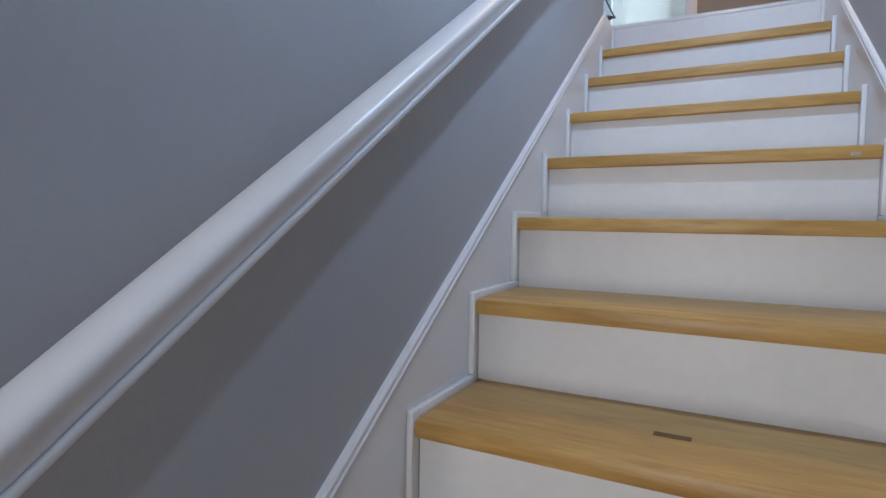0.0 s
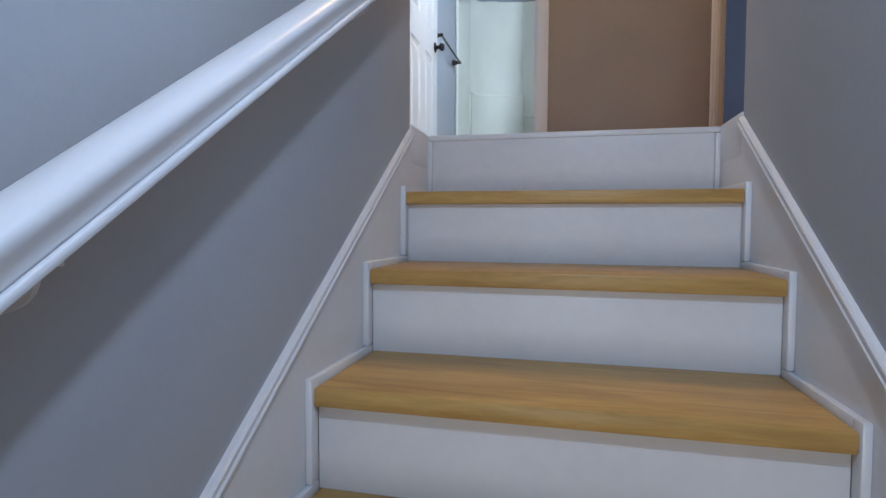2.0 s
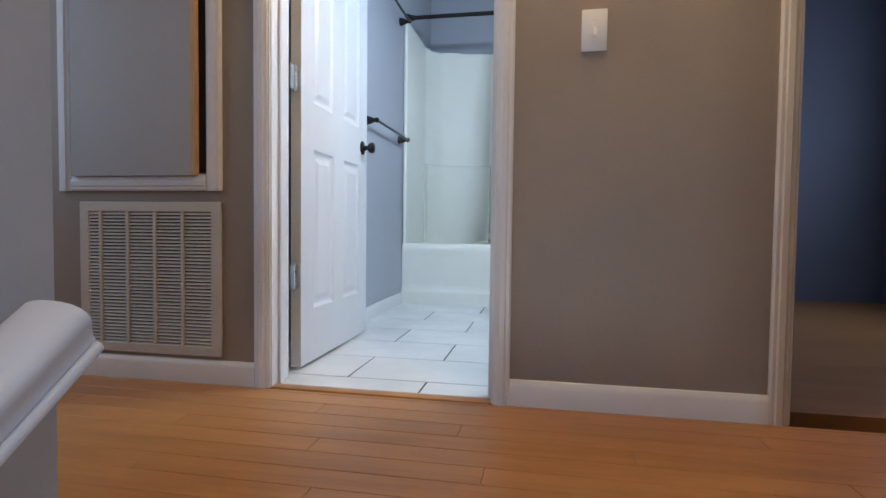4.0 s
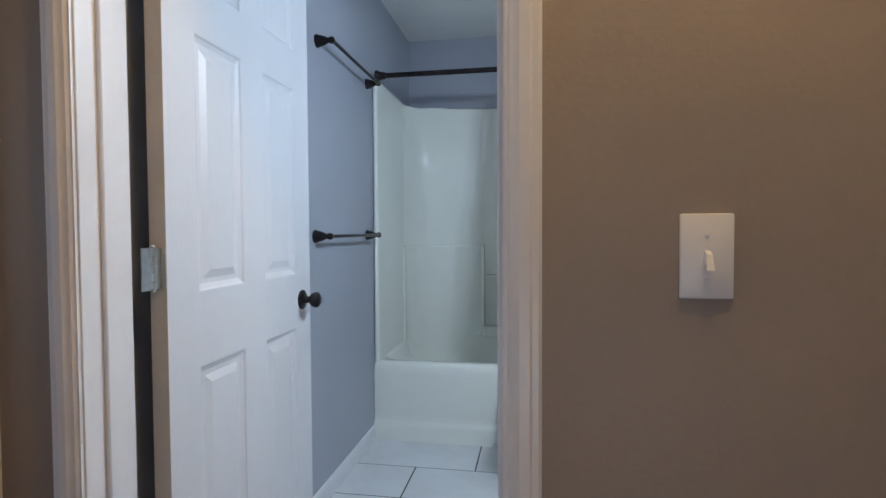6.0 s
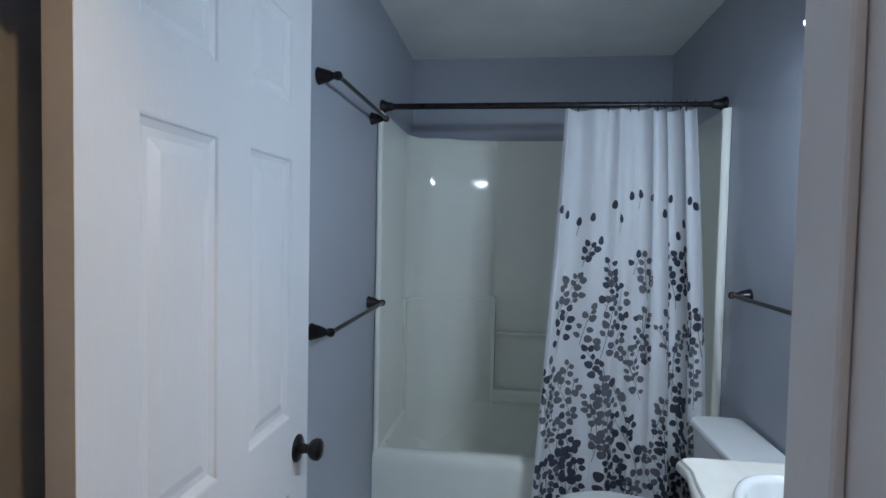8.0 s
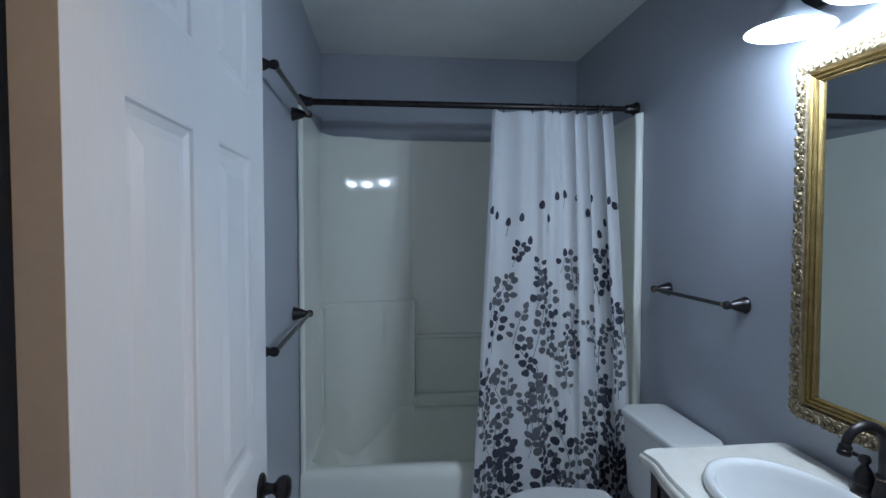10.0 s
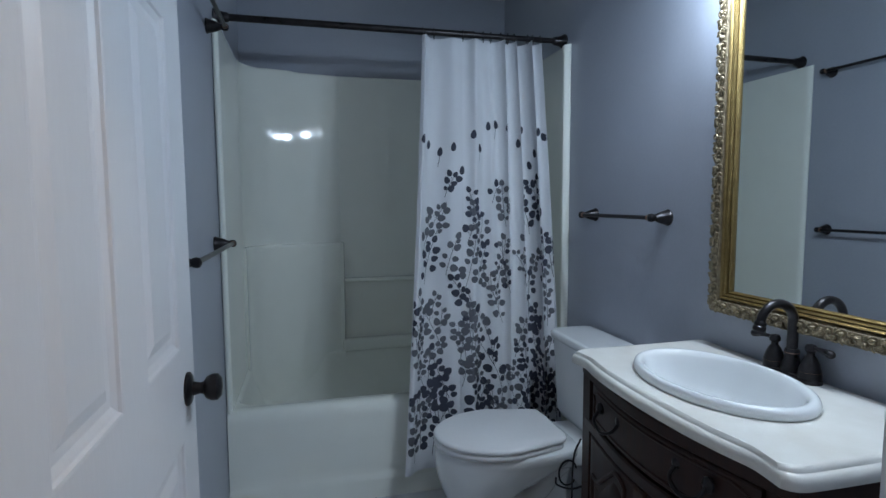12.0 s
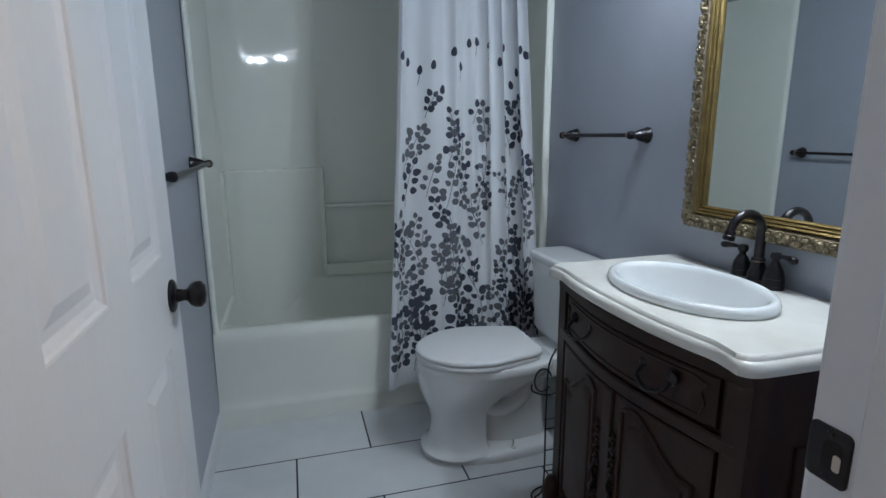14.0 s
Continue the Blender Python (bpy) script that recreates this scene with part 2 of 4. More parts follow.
HX0, HX1 = HALL_END, 2.7
FOOT_Z = FIRST_Z - RISE * STEPS
# wall between hall and bathroom, with two doorways
OX0, OX1 = 0.852, 1.61
for nm, a, b, z in (("wall_hall_1", HX0, JL - 0.02, 0), ("wall_hall_2", JL - 0.02, JR + 0.02, DOOR_TOP + 0.02), ("wall_hall_3", JR + 0.02, OX0 - 0.02, 0),
                    ("wall_hall_4", OX0 - 0.02, OX1 + 0.02, DOOR_TOP + 0.02), ("wall_hall_5", OX1 + 0.02, HX1, 0)):
    structure(nm, box(a, b, 0, WT, z, ZC), HALL_WALL, "tan painted hall wall beside a doorway")
structure("wall_bath_front", box(JR + 0.02, XR, WT, WT + 0.004, 0, ZC), BATH_WALL, "blue grey bathroom face of the door wall")
structure("wall_bath_left", box(XL - 0.12, XL, WT, YB + 0.12, 0, ZC), BATH_WALL, "blue grey painted bathroom wall with towel bars")
structure("wall_bath_right", box(XR, XR + 0.12, WT, YB + 0.12, 0, ZC), BATH_WALL, "blue grey painted bathroom wall behind the vanity")
structure("wall_bath_back", box(XL, XR, YB, YB + 0.12, 0, ZC), BATH_WALL, "blue grey painted wall above the shower surround")
structure("ceiling_bath", box(XL - 0.12, XR + 0.12, WT, YB + 0.12, ZC, ZC + 0.1), CEILING, "off-white textured bathroom ceiling", "ceiling")
structure("ceiling_hall", box(HX0, HX1, -7.0, WT, ZC + 0.002, ZC + 0.1), CEILING, "off-white hall and stair ceiling", "ceiling")
structure("wall_stair_left", box(SL - 0.12, SL, -7.0, HS, FOOT_Z, ZC), STAIR_WALL, "taupe grey painted stair wall with the handrail")
structure("wall_stair_right", box(SR, SR + 0.12, -7.0, HS, FOOT_Z, ZC), STAIR_WALL, "taupe grey painted stair wall")
structure("wall_hall_south_west", box(HX0, SL - 0.12, HS - 0.12, HS, 0, ZC), STAIR_WALL, "taupe grey painted wall of the landing")
structure("wall_hall_south_east", box(SR + 0.12, HX1, HS - 0.12, HS, 0, ZC), STAIR_WALL, "taupe grey painted wall of the landing")
# the gap in this unseen end wall is added for the fill lamp
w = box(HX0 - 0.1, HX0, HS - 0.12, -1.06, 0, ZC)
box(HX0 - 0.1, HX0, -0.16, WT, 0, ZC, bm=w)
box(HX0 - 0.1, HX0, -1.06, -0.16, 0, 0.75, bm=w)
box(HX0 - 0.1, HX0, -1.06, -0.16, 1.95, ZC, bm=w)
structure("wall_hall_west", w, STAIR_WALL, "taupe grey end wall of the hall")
structure("wall_hall_east", box(HX1, HX1 + 0.1, HS - 0.12, WT, 0, ZC), STAIR_WALL, "taupe grey end wall of the hall")
# the unseen foot wall gets a made-up gap to hold that lamp
w = box(SL - 0.12, -0.15, -7.1, -7.0, FOOT_Z, ZC)
box(0.53, SR + 0.12, -7.1, -7.0, FOOT_Z, ZC, bm=w)
box(-0.15, 0.53, -7.1, -7.0, FOOT_Z, -1.76, bm=w)
box(-0.15, 0.53, -7.1, -7.0, -0.44, ZC, bm=w)
structure("wall_stair_foot", w, STAIR_WALL, "taupe grey wall behind the stair foot")
structure("floor_stair_foot", box(SL - 0.12, SR + 0.12, -7.1, -4.40, FOOT_Z - 0.08, FOOT_Z), HARDWOOD, "oak floor at the foot of the stairs", "floor")
# the dark room beyond the second doorway
structure("wall_bedroom", box(XR + 0.12, HX1, 3.0, 3.1, 0, ZC), NAVY_WALL, "navy painted far wall of the unlit room")
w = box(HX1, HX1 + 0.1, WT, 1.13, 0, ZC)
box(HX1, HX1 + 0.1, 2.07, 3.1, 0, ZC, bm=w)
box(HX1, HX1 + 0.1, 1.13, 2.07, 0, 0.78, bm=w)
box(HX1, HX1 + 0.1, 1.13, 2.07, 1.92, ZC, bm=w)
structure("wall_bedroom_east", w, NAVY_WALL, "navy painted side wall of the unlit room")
structure("ceiling_bedroom", box(XR + 0.12, HX1, WT, 3.1, ZC, ZC + 0.1), CEILING, "off-white ceiling of the unlit room", "ceiling")
structure("floor_bedroom", box(XR + 0.12, HX1, WT, 3.1, -0.1, 0), HARDWOOD, "dark wood floor of the unlit room", "floor")

# ---- stairs ----
SCUFF = material("scuffed_pale_wood", (0.50, 0.42, 0.32), 0.7, vary=0.25, scale=60, bump=0.3)
MARK = material("dark_wood_knot", (0.14, 0.075, 0.025), 0.6, vary=0.3, scale=40, bump=0.2)
stairs = thing("staircase", (0.19, FIRST_Y, FOOT_Z), "straight staircase with honey oak treads and white painted risers", "stairs")
for k in range(STEPS):
    y, z = FIRST_Y - RUN * k, FIRST_Z - RISE * k
    up = LAND_Y if k == 0 else y + RUN + 0.022
    tread = box(NX0, NX1, y, up + 0.004, z - TREAD, z, 0.005, seg=2)
    tread = part("tread", tread, OAK, stairs)
    if k == 6:
        part("knot_mark", box(0.152, 0.210, -2.757, -2.739, z + 0.0002, z + 0.0010, 0.0003), MARK, tread, "dark knot in the oak tread")
    if k == 3:
        part("chip", box(NX1 - 0.062, NX1 - 0.042, y - 0.0008, y + 0.006, z - 0.027, z - 0.016, 0.0004), SCUFF, tread, "pale paint chip on the nosing")
    part("riser", box(NX0, NX1, y + 0.022, y + 0.04, z - RISE, z - TREAD), RISER, stairs)
part("riser", box(NX0, NX1, LAND_Y, LAND_Y + 0.02, FIRST_Z, -0.014), RISER, stairs)
nose = box(SL, SR, LAND_Y - 0.005, LAND_Y + 0.10, -0.014, 0.003, 0.004, seg=2)
box(SL - 0.05, SL + 0.004, HS + 0.001, LAND_Y + 0.10, -0.1005, 0.0035, 0.003, nose, 2)
box(SR - 0.004, SR + 0.05, HS + 0.001, LAND_Y + 0.10, -0.1005, 0.0035, 0.003, nose, 2)
part("landing_nosing", nose, TRIM, stairs, "white painted landing nosing board")
for side, wall, s in (("left", SL, 1), ("right", SR, -1)):
    a, b = FIRST_Y - RUN * STEPS, HS + 0.008
    top = lambda yy: -0.028 + 0.685 * (yy + 1.231)
    ring = [(a, top(a) - 0.62), (a, top(a)), (b, top(b)), (LAND_Y + 0.05, top(b)), (LAND_Y + 0.05, top(b) - 0.30), (b, top(b) - 0.62)]
    part("skirt_board", loft([[Vector((x, p, q)) for p, q in ring] for x in (wall, wall + s * 0.003)]), TRIM, stairs, "white painted stair skirt board")
    # moulded cap along the slope
    prof = [(0, 0), (0.011, 0), (0.013, 0.004), (0.013, 0.007), (0.010, 0.010), (0.010, 0.012), (0.012, 0.014), (0.012, 0.019), (0.008, 0.023), (0, 0.024)]
    part("skirt_cap", extrude(prof, (wall, a, top(a)), (wall, b, top(b)), (s, 0, 0), (0, -0.57, 0.82)), TRIM, stairs)
    # trim that steps round the end of each tread
    xa, xb = sorted((wall + s * 0.0028, wall + s * 0.0164))
    part("riser_trim", box(xa, xb, LAND_Y - 0.014, LAND_Y + 0.001, FIRST_Z + 0.015, -0.016, 0.003, seg=2), TRIM, stairs)
    for k in range(STEPS - 1):
        y, z = FIRST_Y - RUN * k, FIRST_Z - RISE * k
        part("riser_trim", box(xa, xb, y - 0.005, y + 0.021, z - RISE + 0.0148, z + 0.0145, 0.003, seg=2), TRIM, stairs)
        part("tread_trim", box(xa, xb, y + 0.0205, LAND_Y if k == 0 else y + RUN + 0.021, z - 0.01, z + 0.0145, 0.003, seg=2), TRIM, stairs)

# ---- handrail ----
rail = thing("handrail", (SL, -2.6, -0.9), "white painted moulded wooden handrail on wall brackets", "handrail")
RS = 0.6915
half_cut = [(0.0215, 0), (0.0225, 0.003), (0.0225, 0.0080), (0.0210, 0.0095), (0.0178, 0.0100), (0.0176, 0.0125), (0.0198, 0.0130), (0.0200, 0.018), (0.0225, 0.026), (0.0262, 0.034), (0.0282, 0.040), (0.0278, 0.0455), (0.0250, 0.051), (0.0195, 0.0553), (0.0120, 0.0580), (0.005, 0.0589), (0.0, 0.059)]
half_cut = [(a * 0.95, b * 0.78) for a, b in half_cut]
cut = [(-a, b) for a, b in half_cut] + [(a, b) for a, b in half_cut[-2::-1]]
rail_z = lambda yy: -0.132 + RS * (yy + 2.138)
RX = SL + 0.085
n = Vector((0, -RS, 1)).normalized()
part("rail", extrude(cut, (RX, -4.70, rail_z(-4.70)), (RX, -1.30, rail_z(-1.30)), (1, 0, 0), n), TRIM, rail, sharp=62)
for y in (-3.75, -3.06, -2.38, -1.77):
    z = rail_z(y)
    b = tube(smooth_curve([(SL + 0.004, y, z - 0.034), (SL + 0.035, y, z - 0.034), (RX - 0.010, y, z - 0.022), (RX, y, z + 0.002)], 5), 0.0055, 10)
    lathe([(0.0, 0), (0.016, 0), (0.016, 0.003), (0.008, 0.007), (0, 0.007)], (SL, y, z - 0.034), (1, 0, 0), 16, b)
    box(RX - 0.009, RX + 0.009, y - 0.014, y + 0.014, z - 0.002, z + 0.003, bm=b)
    part("bracket", b, TRIM, rail, "white painted rail bracket")

# ---- hall: trims, door frames, panel, vent, switch ----
CASING = [(0, 0), (0.055, 0), (0.055, 0.010), (0.050, 0.014), (0.041, 0.014), (0.037, 0.017), (0.022, 0.017), (0.017, 0.013), (0.008, 0.012), (0.004, 0.008), (0, 0.008)]


def door_frame(name, x0, x1, label, hinge_side=True):
    """Jambs, stops and moulded casing on both faces."""
    f = thing(name, ((x0 + x1) / 2, WT / 2, 0), label, "door frame", kind="structure")
    part("jamb", box(x0 - 0.02, x0, -0.002, WT - 0.003, 0, DOOR_TOP + 0.02, 0.001), TRIM, f)
    part("jamb", box(x1, x1 + 0.02, -0.002, WT + 0.002, 0, DOOR_TOP + 0.02, 0.001), TRIM, f)
    part("head_jamb", box(x0, x1, -0.002, WT + 0.002, DOOR_TOP, DOOR_TOP + 0.02), TRIM, f)
    for y, s in ((0, -1), (WT, 1)):
        zt = DOOR_TOP + 0.005
        if hinge_side or s < 0:
            part("casing", extrude(CASING, (x0 - 0.004, y, 0), (x0 - 0.004, y, zt), (-1, 0, 0), (0, s, 0)), TRIM, f)
        part("casing", extrude(CASING, (x1 + 0.004, y, 0), (x1 + 0.004, y, zt), (1, 0, 0), (0, s, 0)), TRIM, f)
        part("head_casing", extrude(CASING, (x0 - 0.059, y, zt), (x1 + 0.059, y, zt), (0, 0, 1), (0, s, 0)), TRIM, f)
    sy0, sy1 = 0.042, 0.074
    part("door_stop", box(x0, x0 + 0.010, sy0, sy1, 0, DOOR_TOP, 0.002), TRIM, f)
    part("door_stop", box(x1 - 0.010, x1, sy0, sy1, 0, DOOR_TOP, 0.002), TRIM, f)
    return f


bath_frame = door_frame("door_frame_1", JL, JR, "white moulded bathroom door frame", False)
part("jamb_extension", box(-0.752, -0.737, WT + 0.0172, 0.146, 0, DOOR_TOP, 0.001), TRIM, bath_frame)
door_frame("door_frame_2", OX0, OX1, "white moulded frame of an open doorway")
# strike plate in the latch jamb


def plate_ring(x, y0, y1, z0, z1, r):
    out = []
    for cy, cz, a0 in ((y1 - r, z1 - r, 0), (y0 + r, z1 - r, 90), (y0 + r, z0 + r, 180), (y1 - r, z0 + r, 270)):
        out += [Vector((x, cy + r * math.cos(radians(a0 + 15 * k)), cz + r * math.sin(radians(a0 + 15 * k)))) for k in range(7)]
    return out


PY0, PY1, PZ0, PZ1 = 0.083, 0.126, 0.898, 0.956
sp = part("strike_plate", loft([plate_ring(JR + 0.001, PY0, PY1, PZ0, PZ1, 0.007), plate_ring(JR - 0.0020, PY0, PY1, PZ0, PZ1, 0.007), plate_ring(JR - 0.0026, PY0 + 0.0008, PY1 - 0.0008, PZ0 + 0.0008, PZ1 - 0.0008, 0.0065)]), BRONZE, bath_frame, "dark bronze strike plate")
# no hole is cut: a black patch paints its shade on the plate
part("latch_hole", loft([plate_ring(x, 0.090, 0.110, 0.912, 0.943, 0.008) for x in (JR - 0.0024, JR - 0.0030)]), CAVITY_SHADE, sp, "black patch painting the shade in the latch hole")
part("latch_lip", loft([plate_ring(x, 0.0908, 0.0985, 0.914, 0.931, 0.003) for x in (JR - 0.0028, JR - 0.0036)]), DOOR_EDGE, sp, "bare wood in the latch hole")
part("screw", lathe([(0, 0), (0.004, 0), (0.003, 0.0012), (0, 0.0015)], (JR - 0.0025, 0.104, 0.950), (-1, 0, 0), 10), BRONZE, sp)
part("screw", lathe([(0, 0), (0.004, 0), (0.003, 0.0012), (0, 0.0015)], (JR - 0.0025, 0.104, 0.904), (-1, 0, 0), 10), BRONZE, sp)

BASE = [(0, 0), (0.013, 0), (0.013, 0.060), (0.010, 0.070), (0.005, 0.078), (0, 0.080)]


def baseboard(p0, p1, out, label):
    structure("baseboard", extrude(BASE, p0, p1, out, (0, 0, 1)), TRIM, label, "baseboard")


baseboard((HX0, 0, 0), (JL - 0.059, 0, 0), (0, -1, 0), "white baseboard under the hall vent")
baseboard((JR + 0.059, 0, 0), (OX0 - 0.059, 0, 0), (0, -1, 0), "white baseboard between the doorways")
baseboard((XL, WT, 0), (XL, 2.06, 0), (1, 0, 0), "white baseboard along the bathroom wall")
baseboard((XR, 1.16, 0), (XR, 2.06, 0), (-1, 0, 0), "white baseboard behind the toilet")

# access panel, standing ajar in a mitred frame
px0, px1, pz0, pz1 = -1.52, -0.888, 0.652, 1.92
panel = thing("access_panel", ((px0 + px1) / 2, 0, pz0), "grey painted access panel ajar in a moulded frame", "access panel")
part("frame_side", extrude(CASING, (px1 - 0.055, 0, pz0), (px1 - 0.055, 0, pz1), (1, 0, 0), (0, -1, 0)), TRIM, panel)
part("frame_side", extrude(CASING, (px0 + 0.055, 0, pz0), (px0 + 0.055, 0, pz1), (-1, 0, 0), (0, -1, 0)), TRIM, panel)
part("frame_rail", extrude(CASING, (px0 + 0.055, -0.0015, pz0 + 0.055), (px1 - 0.055, -0.0015, pz0 + 0.055), (0, 0, -1), (0, -1, 0)), TRIM, panel)
part("frame_rail", extrude(CASING, (px0, -0.0015, pz1 - 0.055), (px1, -0.0015, pz1 - 0.055), (0, 0, 1), (0, -1, 0)), TRIM, panel)
# black sheet laid on the wall paints the shade in the panel's gap
part("opening", box(px0 + 0.06, px1 - 0.06, -0.003, -0.001, pz0 + 0.06, pz1 - 0.06), CAVITY_SHADE, panel, "black sheet painting the shade behind the panel")
slab = part("door", box(px0 + 0.066, px1 - 0.102, -0.026, -0.006, pz0 + 0.05, pz1 - 0.06, 0.001), STAIR_WALL, panel, "grey painted plywood door")
part("edge", box(px1 - 0.102, px1 - 0.083, -0.0255, -0.0062, pz0 + 0.0505, pz1 - 0.0605), RAW_WOOD, slab, "raw plywood edge")

vx0, vx1, vz0, vz1 = -1.44, -0.889, 0.092, 0.615
vent = thing("return_air_vent", ((vx0 + vx1) / 2, 0, vz0), "almond enamelled return air grille above the baseboard", "vent")
f = box(vx0, vx1, -0.010, 0, vz1 - 0.035, vz1, 0.003)
box(vx0, vx1, -0.010, 0, vz0, vz0 + 0.035, 0.003, f)
box(vx0, vx0 + 0.038, -0.0102, 0, vz0, vz1, 0.003, f)
box(vx1 - 0.038, vx1, -0.0102, 0, vz0, vz1, 0.003, f)
part("frame", f, VENT_PAINT, vent)
# flat black sheet puts the shade between the slats into colour
part("backing", box(vx0 + 0.03, vx1 - 0.03, -0.002, -0.001, vz0 + 0.03, vz1 - 0.03), CAVITY_SHADE, vent)
for i in range(4):
    x = vx1 - 0.038 - 0.107 * (i + 1)
    if x > vx0 + 0.04:
        part("bar", box(x - 0.006, x + 0.006, -0.012, -0.002, vz0 + 0.034, vz1 - 0.034, 0.002), VENT_PAINT, vent)
slat_me = None
for i in range(39):
    z = vz0 + 0.038 + i * 0.0118
    if slat_me is None:
        prof = [(-0.0025, 0.000), (-0.0095, -0.0070), (-0.0095, -0.0082), (-0.0025, -0.0012)]
        s0 = part("slat", extrude(prof, (vx0 + 0.036, 0, z), (vx1 - 0.036, 0, z), (0, 1, 0), (0, 0, 1)), VENT_PAINT, vent)
        slat_me = s0.data
    else:
        s = new("slat", slat_me)
        s.parent, s.location = vent, (0, 0, i * 0.0118)

sw = thing("light_switch", (0.302, 0, 1.053), "white plastic toggle light switch on the tan wall", "light switch")
part("plate", box(0.266, 0.338, -0.006, 0, 1.053, 1.173, 0.003, seg=2), PLASTIC, sw)
part("toggle", extrude([(-0.005, -0.010), (0.005, -0.010), (0.004, 0.012), (-0.004, 0.012)], (0.302, -0.005, 1.112), (0.303, -0.018, 1.104), (1, 0, 0), (0, 0.3, 1)), PLASTIC, sw)
for z in (1.083, 1.143):
    part("screw", lathe([(0, 0), (0.0035, 0), (0.0025, 0.001), (0, 0.0012)], (0.302, -0.006, z), (0, -1, 0), 10), PLASTIC, sw)

# ---- bathroom door ----
DF, DY0, DY1, DT = -0.713, 0.222, 0.956, 0.040
door = thing("door_1", (DF, DY0, 0), "white six-panel door standing open", "door", kind="structure")
cols = [(DY0 + 0.108, DY0 + 0.312), (DY1 - 0.312, DY1 - 0.108)]
tiers = [(0.215, 0.835), (1.010, 1.615), (1.735, 1.935)]
ys = sorted({DY0, DY1, *[v for c in cols for v in c]})
zs = sorted({0.012, 2.04, *[v for c in tiers for v in c]})
bm = bmesh.new()
for a, b in zip(ys, ys[1:]):
    for c, d in zip(zs, zs[1:]):
        hole = any(abs(a - p) < 1e-6 for p, _ in cols) and any(abs(c - q) < 1e-6 for q, _ in tiers)
        for x in (DF, DF - DT):
            if not (hole and x == DF):
                bm.faces.new([bm.verts.new((x, *q)) for q in ((a, c), (b, c), (b, d), (a, d))])
for a, b in zip(ys, ys[1:]):
    for z in (zs[0], zs[-1]):
        bm.faces.new([bm.verts.new(q) for q in ((DF, a, z), (DF, b, z), (DF - DT, b, z), (DF - DT, a, z))])
bm.faces.new([bm.verts.new(q) for q in ((DF, DY1, zs[0]), (DF - DT, DY1, zs[0]), (DF - DT, DY1, zs[-1]), (DF, DY1, zs[-1]))])
bmesh.ops.remove_doubles(bm, verts=bm.verts, dist=1e-5)
slab = part("slab", bm, DOOR_PAINT, door, sharp=20)
part("hinge_edge", box(DF - DT, DF, DY0 - 0.0015, DY0, 0.012, 2.04), DOOR_EDGE, door, "beige primed hinge edge")
for y0, y1 in cols:
    for z0, z1 in tiers:
        rings = []
        for inset, deep in ((0, 0), (0.004, 0.001), (0.007, 0.005), (0.013, 0.0075), (0.018, 0.0095), (0.030, 0.0095), (0.050, 0.003), (0.052, 0.003)):
            rings.append([Vector((DF - deep, p, q)) for p, q in ((y0 + inset, z0 + inset), (y1 - inset, z0 + inset), (y1 - inset, z1 - inset), (y0 + inset, z1 - inset))])
        part("panel", loft(rings, cap0=False), DOOR_PAINT, door, sharp=12)
KY, KZ = DY1 - 0.066, 0.922
knob = part("knob", lathe([(0, 0), (0.033, 0), (0.033, 0.004), (0.028, 0.008), (0.014, 0.011), (0.011, 0.024), (0.013, 0.030), (0.022, 0.036), (0.0265, 0.046), (0.026, 0.056), (0.018, 0.063), (0, 0.065)], (DF, KY, KZ), (1, 0, 0), 28), BRONZE, door, "dark bronze round door knob")
part("latch_plate", box(DF - DT + 0.005, DF - 0.005, DY1, DY1 + 0.0015, KZ - 0.028, KZ + 0.028), BRONZE, door, "dark bronze latch plate")
for z in (0.352, 1.074, 1.80):
    hx, hy = -0.7265, 0.196
    leaf = box(hx + 0.004, DF - 0.001, DY0 - 0.0035, DY0 - 0.0014, z - 0.044, z + 0.044, 0.0005)
    h = box(hx - 0.0012, hx + 0.0012, hy, DY0 - 0.002, z - 0.043, z + 0.043)
    for k in range(5):
        lathe([(0, -0.0082), (0.0062, -0.0082), (0.0080, -0.0070), (0.0080, 0.0070), (0.0062, 0.0082), (0, 0.0082)], (hx, hy, z - 0.0352 + 0.0176 * k), (0, 0, 1), 14, h)
    lathe([(0, 0), (0.0052, 0), (0.0060, 0.003), (0.004, 0.006), (0, 0.007)], (hx, hy, z + 0.044), (0, 0, 1), 12, h)
    lathe([(0, 0), (0.0052, 0), (0.0060, 0.003), (0.004, 0.006), (0, 0.007)], (hx, hy, z - 0.044), (0, 0, -1), 12, h)
    box(hx - 0.0010, hx + 0.0015, hy - 0.034, hy, z - 0.0445, z + 0.0445, 0.0006, h)
    hinge = part("hinge", h, CHROME, door, "paint-flecked satin nickel hinge", sharp=25)
    part("leaf", leaf, CHROME, hinge)

# ---- tub and surround ----
TY, RIM = 2.03, 0.428


def rrect(x0, x1, y0, y1, r, z, n=6):
    out = []
    for cx, cy, a0 in ((x1 - r, y1 - r, 0), (x0 + r, y1 - r, 90), (x0 + r, y0 + r, 180), (x1 - r, y0 + r, 270)):
        for k in range(n + 1):
            a = radians(a0 + 90 * k / n)
            out.append(Vector((cx + r * math.cos(a), cy + r * math.sin(a), z)))
    return out


tub = thing("bathtub", (-0.06, TY, 0), "glossy white fiberglass alcove bathtub with a stepped apron", "bathtub")
x0, x1 = XL + 0.003, XR - 0.003
